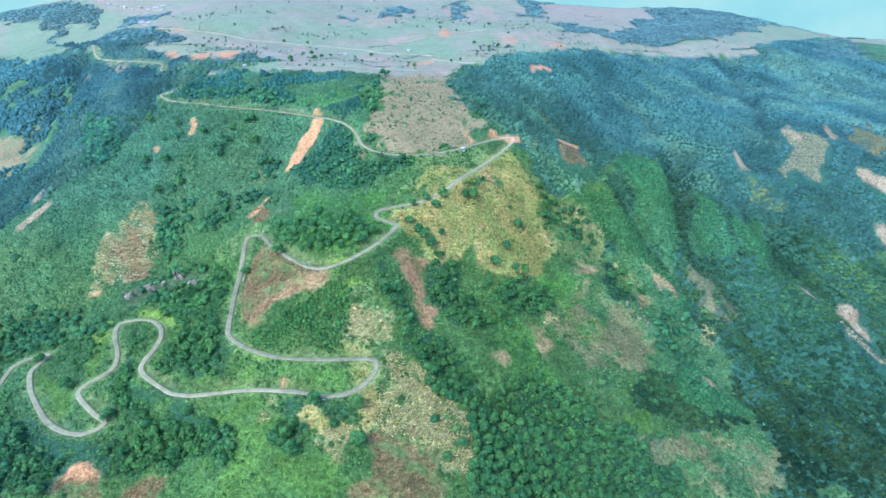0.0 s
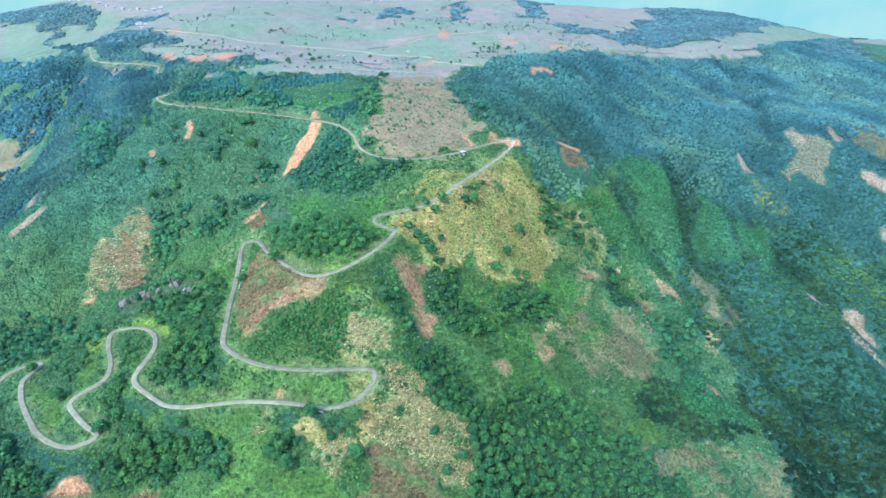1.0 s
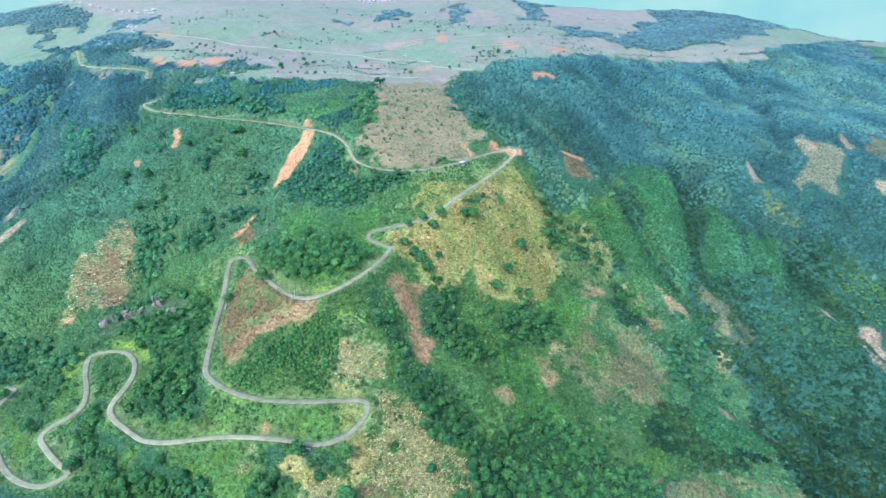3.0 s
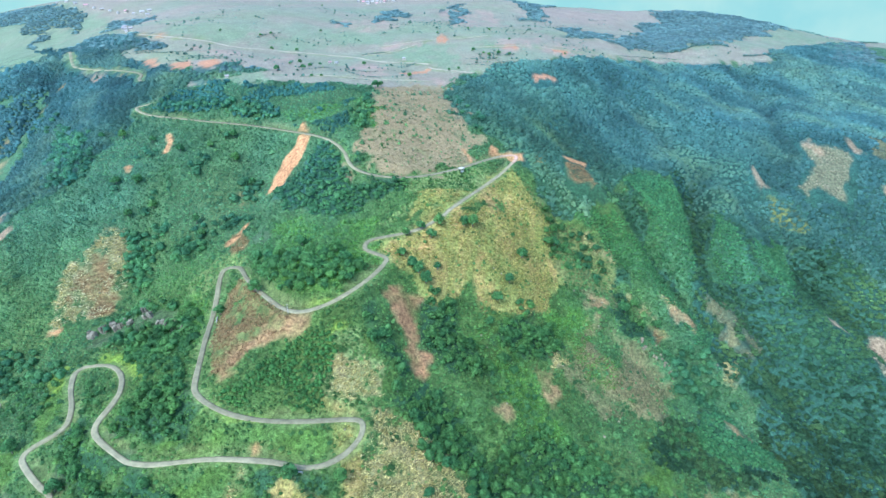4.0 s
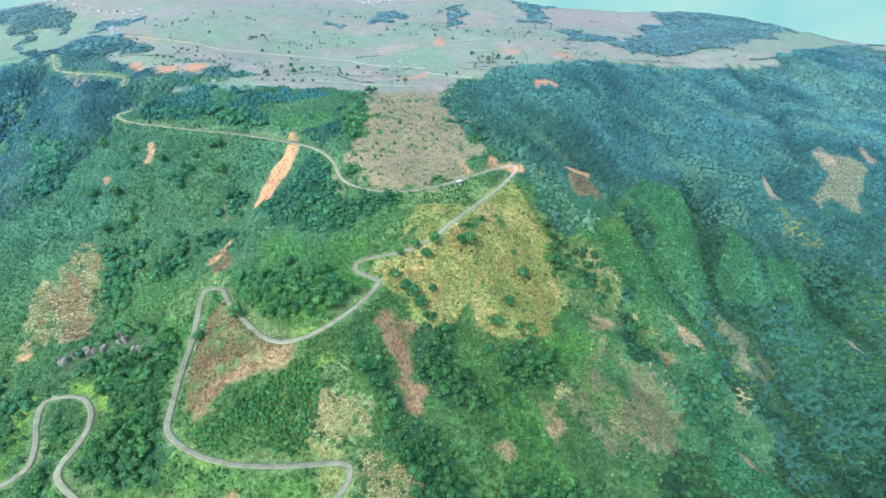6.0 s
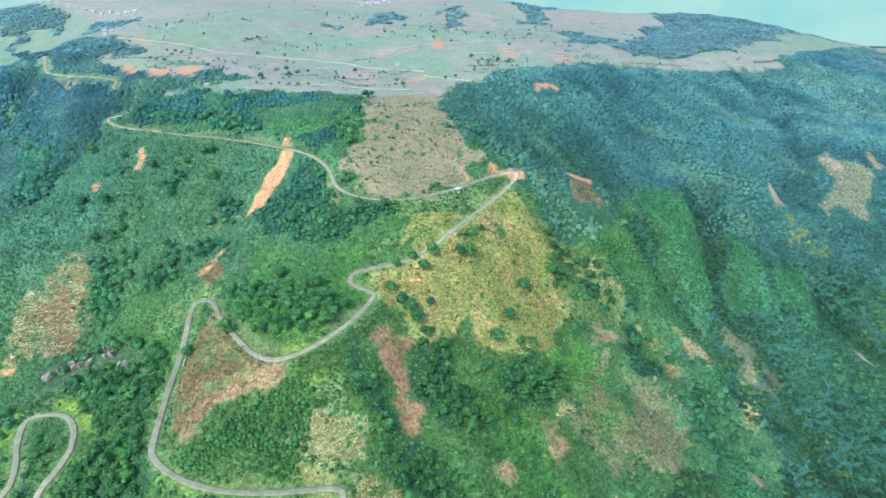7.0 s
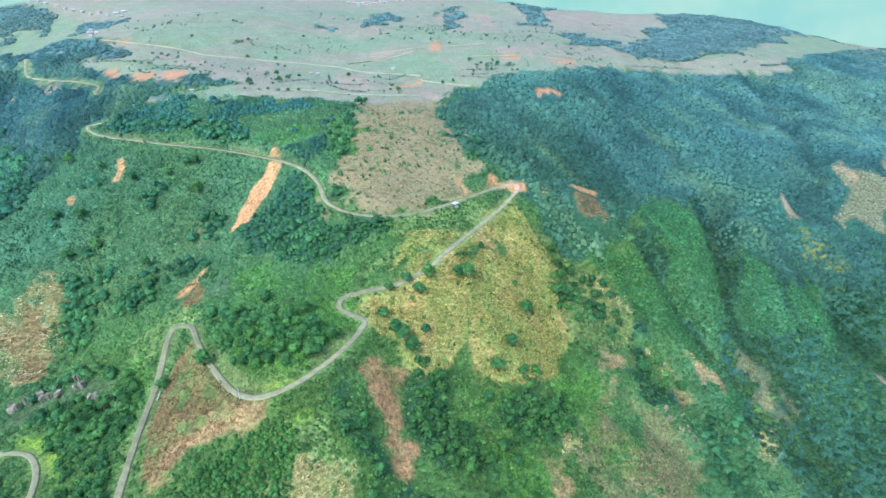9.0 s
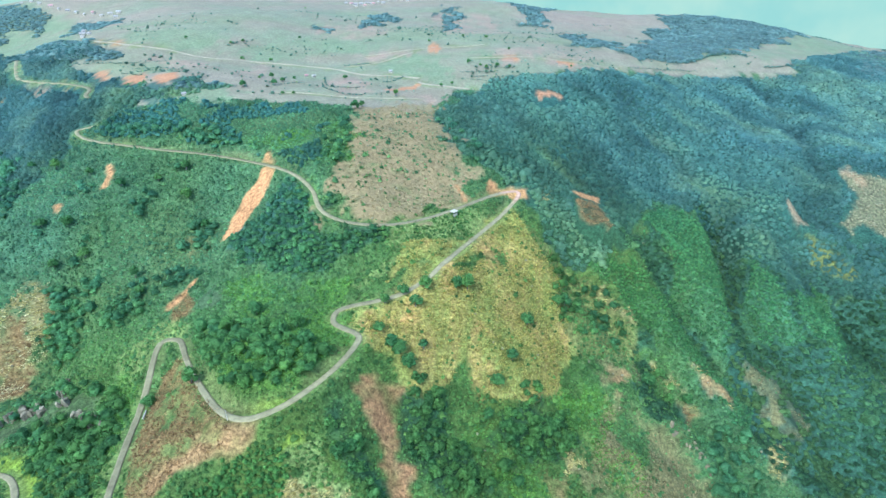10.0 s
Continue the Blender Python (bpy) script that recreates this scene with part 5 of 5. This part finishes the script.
def crag_mesh(seed, wide, tall, mat):
    """A blocky outcrop: the hull of random points, its lower part in the ground."""
    r = np.random.default_rng(seed)
    bm = bmesh.new()
    # a foot, and an uneven top a little narrower than it
    for n in range(22):
        a, top = r.uniform(0, math.tau), n % 2
        out = (0.5 - 0.14 * top) * math.sqrt(r.uniform(0.35, 1.0))
        bm.verts.new((out * math.cos(a) * wide, 0.7 * out * math.sin(a) * wide, tall * (r.uniform(0.35, 0.6) if top else -0.5)))
    hull = bmesh.ops.convex_hull(bm, input=bm.verts)
    bmesh.ops.delete(bm, geom=[g for g in hull["geom_interior"] if isinstance(g, bmesh.types.BMVert)], context="VERTS")
    me = bpy.data.meshes.new("crag")
    bm.to_mesh(me)
    bm.free()
    me.materials.append(mat)
    return me


CRAGS = [(-221, 342), (-218, 346), (-215, 349), (-212, 352), (-207, 350), (-204, 353), (-194, 345), (-189, 354), (-183, 345), (-172, 336), (-166, 334), (-161, 331), (-154, 325)]
SPUR_CRAGS = [(145, 353), (149, 353), (151, 349), (153, 344), (154, 340), (139, 357)]
crag_mat = plain("crag_rock", (0.16, 0.145, 0.068), 0.9, 0.2, 0.7, 0.5)
pale_crag_mat = plain("pale_crag_rock", (0.19, 0.165, 0.07), 0.9, 0.2, 0.6, 0.4)
for k, (x, y) in enumerate(CRAGS + SPUR_CRAGS + [(-191, 362), (-192, 356), (138, 361)]):
    spur = k >= len(CRAGS)
    for n in range(2 if spur else 3):
        px, py = x + rng.uniform(-2, 2), y + rng.uniform(-1.5, 1.5)
        wide, tall = (rng.uniform(2.5, 4.5), rng.uniform(2.0, 3.5)) if spur else (rng.uniform(4.0, 7.5), rng.uniform(5.0, 8.0))
        ob = new("crag", crag_mesh(1950 + 3 * k + n, wide, tall, pale_crag_mat if spur else crag_mat))
        ob.matrix_world = pose(px, py, float(height(np.array([px]), np.array([py]))[0]), rng.uniform(-20, 20), rng.uniform(-20, 20), 60 * k + 35 * n)
        tagged(ob, "pale weathered rock ledge on the crest of the spur" if spur else "dark weathered rock crag standing out of the slope", "rock", "crags in the outcrop")
STONES = [
    (-31, 465), (-20, 459), (-9, 445), (-39, 442), (-32, 429), (-49, 433), (-14, 481), (-28, 530), (-4, 451), (60, 431), (57, 424), (62, 415),
    (115, 387), (109, 386), (118, 384), (25, 323), (26, 376), (77, 347), (40, 365), (160, 500), (170, 495), (150, 480), (-245, 372), (-233, 380),
    (108, 365), (72, 331), (75, 320), (58, 296), (148, 361), (153, 347), (139, 363), (194, 361), (205, 358), (105, 294), (93, 281), (107, 276), (37, 281), (28, 316), (192, 486), (170, 483), (162, 484), (171, 507),
    (193, 481), (-44, 244), (80, 427), (92, 423), (61, 374), (94, 388), (35, 366), (-41, 497), (-21, 486), (-29, 454), (-11, 456), (-46, 441), (-37, 437), (165, 403), (173, 397), (182, 393), (308, 385), (320, 371),
]
stone_forms = [fast_mesh("boulder", *boulder_shape(2000 + s), boulder_mat, False) for s in range(6)]
for k, (x, y) in enumerate(STONES):
    ob = new("boulder", stone_forms[k % 6])
    size = rng.uniform(1.0, 2.2)
    ob.matrix_world = pose(x, y, float(height(np.array([x]), np.array([y]))[0]) - 0.1, 0, 0, 77 * k) @ Matrix.Diagonal((size, size, size, 1))
    tagged(ob, "pale weathered boulder lying in the grass", "boulder", "boulders on the hillside")


# ---- hedges and small trees of the upland ----
HEDGES = [
    [(-96, 643), (-91, 625), (-82, 613), (-71, 608), (-54, 616)], [(-89, 731), (-78, 736), (-64, 741)], [(28, 693), (41, 688), (63, 689)],
    [(27, 674), (45, 664), (71, 662)], [(-43, 663), (-36, 670), (-27, 678)], [(-128, 629), (-110, 639)], [(-338, 697), (-315, 696), (-278, 686), (-251, 697)],
    [(-273, 663), (-244, 657), (-218, 654)],
    [(-279, 662), (-268, 656), (-252, 644)],
    [(-245, 649), (-235, 649), (-222, 645)],
    [(-86, 727), (-75, 733), (-62, 739)],
    [(-41, 675), (-33, 679), (-25, 682)],
    [(35, 689), (47, 683), (60, 686)],
    [(-101, 680), (-95, 649), (-88, 632), (-77, 629), (-59, 639)],
    [(213, 768), (249, 794), (282, 811), (313, 818)],
    [(437, 826), (451, 831), (463, 835)],
    [(-275, 672), (-255, 670), (-234, 664)],
    [(40, 674), (56, 671), (75, 676)],
    [(52, 701), (66, 701), (80, 699)],
    [(166, 844), (186, 840), (218, 858)],
]
SKYLINE = [[(649, 1188), (667, 1162), (694, 1139), (714, 1122)], [(744, 1120), (827, 1191)], [(445, 2280), (522, 2259), (606, 2271), (665, 2266)], [(303, 839), (364, 881), (387, 879)], [(400, 837), (461, 841)]]
for k, line in enumerate(HEDGES + SKYLINE):
    p = smooth_line(line, 2.2)
    p += np.random.default_rng(k).normal(size=p.shape) * 0.5
    s = np.random.default_rng(k + 9).uniform(1.2, 2.4, len(p)) * (2.0 if line in SKYLINE else 1.0)
    ob = planted("hedge", SMALL, p[:, 0], p[:, 1], height(p[:, 0], p[:, 1]) - 0.3, s, s * 0.9, greens(len(p), (0.055, 0.11, 0.065), (0.09, 0.16, 0.085), k), leaf_mat, k)
    tagged(ob, "dark hedge bank between upland fields", "hedge", "hedges of the upland", "stuff")
UPLAND_TREES = [
    (-142, 650), (-130, 640), (-122, 650), (37, 719), (48, 711), (64, 704), (75, 700), (53, 699), (141, 725), (-164, 734), (-190, 725), (-260, 769),
    (-204, 780), (-213, 767), (-197, 1080), (-151, 644), (-111, 597), (-120, 597), (-141, 573), (82, 766), (-4, 821), (-80, 671), (19, 663), (9, 656),
    (-151, 817), (36, 846), (63, 840), (-53, 573), (-30, 622),
]
FIELD_BUSHES = [
    (43, 702), (77, 686), (43, 693), (63, 704), (76, 704), (57, 687), (59, 684), (73, 673), (52, 682), (73, 698), (38, 674), (54, 699), (82, 687), (61, 678), (39, 682), (58, 707), (-248, 661), (-287, 687), (-278, 680), (-263, 709), (-245, 680), (-251, 672), (-269, 678), (-256, 716), (-251, 700), (-279, 710), (-263, 705), (-252, 705), (-269, 697), (-270, 709), (-194, 616), (-152, 655), (-150, 714), (-157, 714), (-131, 655), (-155, 614), (-143, 634), (-211, 634), (247, 819), (271, 807), (256, 820), (336, 824), (444, 837), (275, 821), (402, 868), (388, 850), (362, 834), (383, 844), (-139, 632), (-134, 625), (-138, 619), (-214, 763), (-211, 768), (-208, 772), (-70, 715), (188, 751),
]
# low bushes dotted over the upland fields
x, y = scatter([(-400, 640), (-250, 600), (-60, 590), (60, 650), (140, 720), (330, 830), (560, 960), (420, 1100), (60, 1050), (-250, 1000), (-450, 860)], 6.0, 950, 4.0)
dots = (grain(x, y, 60, 47) + 0.8 * grain(x, 3 * y, 18, 48) > 0.45) & (share("pasture", x, y) > 0.5)
dots &= rng.random(len(x)) < 0.6
x, y = np.r_[x[dots], [p[0] for p in FIELD_BUSHES]], np.r_[y[dots], [p[1] for p in FIELD_BUSHES]]
s = rng.gamma(2.5, 0.55, len(x)) + 0.9
s[-len(FIELD_BUSHES):] += 1.6
ob = planted("upland_bushes", CANOPY, x, y, height(x, y) - 0.2, s, s * 0.8, greens(len(x), (0.062, 0.12, 0.066), (0.11, 0.175, 0.085), 951, 0.0), leaf_mat, 952)
tagged(ob, "low dark bushes dotted over the upland fields", "bushes", "", "stuff")
for x, y in UPLAND_TREES:
    wide = rng.uniform(2.6, 5.2)
    plant_tree(x, y, wide, wide * 0.9)
for form in TREE_FORMS + BUSH_FORMS:
    for o in (*form.children_recursive, form):
        bpy.data.objects.remove(o)


# ---- houses of the far villages ----
def slab(bm, x0, x1, y0, y1, z0, z1):
    m = Matrix.LocRotScale(((x0 + x1) / 2, (y0 + y1) / 2, (z0 + z1) / 2), None, (x1 - x0, y1 - y0, z1 - z0))
    bmesh.ops.create_cube(bm, size=1, matrix=m)
    return bm


def make_house(roof_mat, label):
    base = new("house")
    part("wall", slab(bmesh.new(), -4, 4, -3, 3, -1.2, 3.0), wall_mat, base)
    bm = bmesh.new()
    pts = [(-4.5, -3.6, 2.8), (4.5, -3.6, 2.8), (4.5, 0, 4.9), (-4.5, 0, 4.9), (-4.5, 3.6, 2.8), (4.5, 3.6, 2.8)]
    pts += [(x, y, z - 0.18) for x, y, z in pts]
    v = [bm.verts.new(p) for p in pts]
    for q in ((0, 1, 2, 3), (3, 2, 5, 4), (7, 6, 9, 8), (8, 9, 10, 11), (0, 6, 7, 1), (4, 5, 11, 10), (0, 3, 9, 6), (3, 4, 10, 9), (1, 7, 8, 2), (2, 8, 11, 5)):
        bm.faces.new([v[k] for k in q])
    part("roof", bm, roof_mat, base)
    for x in (-4.0, 3.85):
        bm = bmesh.new()
        a, b_, c = bm.verts.new((x, -3, 3.0)), bm.verts.new((x, 3, 3.0)), bm.verts.new((x, 0, 4.7))
        d, e_, f_ = bm.verts.new((x + 0.15, -3, 3.0)), bm.verts.new((x + 0.15, 3, 3.0)), bm.verts.new((x + 0.15, 0, 4.7))
        for q in ((a, b_, c), (f_, e_, d), (a, d, e_, b_), (b_, e_, f_, c), (c, f_, d, a)):
            bm.faces.new(q)
        part("gable", bm, wall_mat, base)
    part("door", slab(bmesh.new(), -0.5, 0.5, -3.08, -2.98, 0.0, 2.05), door_mat, base)
    for x in (-2.5, 2.5):
        part("window", slab(bmesh.new(), x - 0.6, x + 0.6, -3.07, -2.98, 1.0, 2.2), dark_mat, base)
    return tagged(base, label, "house", "houses of the upland villages")


forms = [make_house(tin_mat, "small white village house with a pale metal roof"), make_house(rust_mat, "small white village house with a rust-red metal roof")]
HAMLET = [(-485, 959), (-412, 845), (-462, 939), (-402, 841), (-391, 808), (-424, 872), (-440, 900), (-118, 682), (-110, 678), (-196, 588), (-40, 701)]
VILLAGE = [
    (-163, 1279), (-149, 1245), (-137, 1216), (-128, 1221), (-124, 1258), (-114, 1230), (-106, 1219), (-101, 1257), (-89, 1216), (-84, 1295), (-71, 1270),
    (-58, 1249), (-47, 1228), (-35, 1281), (-24, 1260), (-10, 1305), (-117, 1180), (-130, 1170),
]
TOWN = [
    (-731, 1236), (-705, 1225), (-662, 1177), (-634, 1160), (-610, 1141), (-591, 1131), (-572, 1121), (-554, 1111), (-541, 1114), (-519, 1095), (-506, 1097),
    (-487, 1075), (-494, 1100),
]
for k, (x, y) in enumerate(HAMLET + VILLAGE + TOWN):
    m = pose(x, y, float(height(np.array([x]), np.array([y]))[0]) + 0.3, 0, 0, rng.uniform(-40, 40))
    ob = copy_thing(forms[k % 5 == 2], m)
    s = rng.uniform(0.5, 0.85)
    if 7 <= k <= 10:
        s = 0.42
    ob.scale = (s, s, s)
for form in forms:
    for o in (*form.children_recursive, form):
        bpy.data.objects.remove(o)

# ---- by the road: a shelter, culvert walls and a pole ----
def roadside(x, y):
    """The height of the ground and the road's direction beside a place."""
    k = int(np.argmin(np.hypot(road_line[:, 0] - x, road_line[:, 1] - y)))
    t = road_line[min(k + 1, len(road_line) - 1)] - road_line[max(k - 1, 0)]
    return float(height(np.array([x]), np.array([y]))[0]), math.degrees(math.atan2(t[1], t[0])), float(road_z[k])


shelter = new("roadside_shelter")
for x in (-1.6, 1.6):
    for y in (-1.2, 1.2):
        part("post", slab(bmesh.new(), x - 0.09, x + 0.09, y - 0.09, y + 0.09, -1.5, 2.3), concrete_mat, shelter)
bm = slab(bmesh.new(), -2.1, 2.1, -1.7, 1.7, 2.3, 2.45)
part("roof", bm, wall_mat, shelter, "white painted roof slab")
part("back_wall", slab(bmesh.new(), -1.6, 1.6, 1.15, 1.25, -0.8, 1.1), wall_mat, shelter)
part("bench", slab(bmesh.new(), -1.4, 1.4, 0.5, 1.0, -0.6, 0.45), concrete_mat, shelter)
z, turn, zr = roadside(16, 447)
shelter.matrix_world = pose(16, 447, z + 0.4, 0, 0, turn)
tagged(shelter, "small white open shelter below the road edge", "shelter")
for x, y in ((-63, 226), (-140, 324)):
    z, turn, zr = roadside(x, y)
    k = int(np.argmin(np.hypot(road_line[:, 0] - x, road_line[:, 1] - y)))
    c, t = road_line[k], math.radians(turn)
    ob = new("culvert_wall")
    part("wall", slab(bmesh.new(), -2.6, 2.6, -0.2, 0.2, -1.6, 0.6), concrete_mat, ob)
    part("coping", slab(bmesh.new(), -2.75, 2.75, -0.28, 0.28, 0.6, 0.72), concrete_mat, ob)
    ob.matrix_world = pose(c[0] + 3.1 * math.sin(t), c[1] - 3.1 * math.cos(t), zr, 0, 0, turn)
    tagged(ob, "low pale concrete culvert wall at the road edge", "culvert wall", "culvert walls along the road")

pole = new("roadside_pole")
bm = bmesh.new()
bmesh.ops.create_cone(bm, cap_ends=True, segments=8, radius1=0.16, radius2=0.10, depth=6.5, matrix=Matrix.Translation((0, 0, 2.5)))
part("post", bm, concrete_mat, pole)
part("crossarm", slab(bmesh.new(), -0.7, 0.7, -0.06, 0.06, 5.2, 5.34), bark_mat, pole)
for x in (-0.55, 0.55):
    part("insulator", slab(bmesh.new(), x - 0.06, x + 0.06, -0.06, 0.06, 5.34, 5.5), wall_mat, pole)
z, turn, zr = roadside(-80, 299)
pole.matrix_world = pose(-80, 299, z, 0, 0, turn)
tagged(pole, "slim pale concrete pole beside the road bend", "pole")
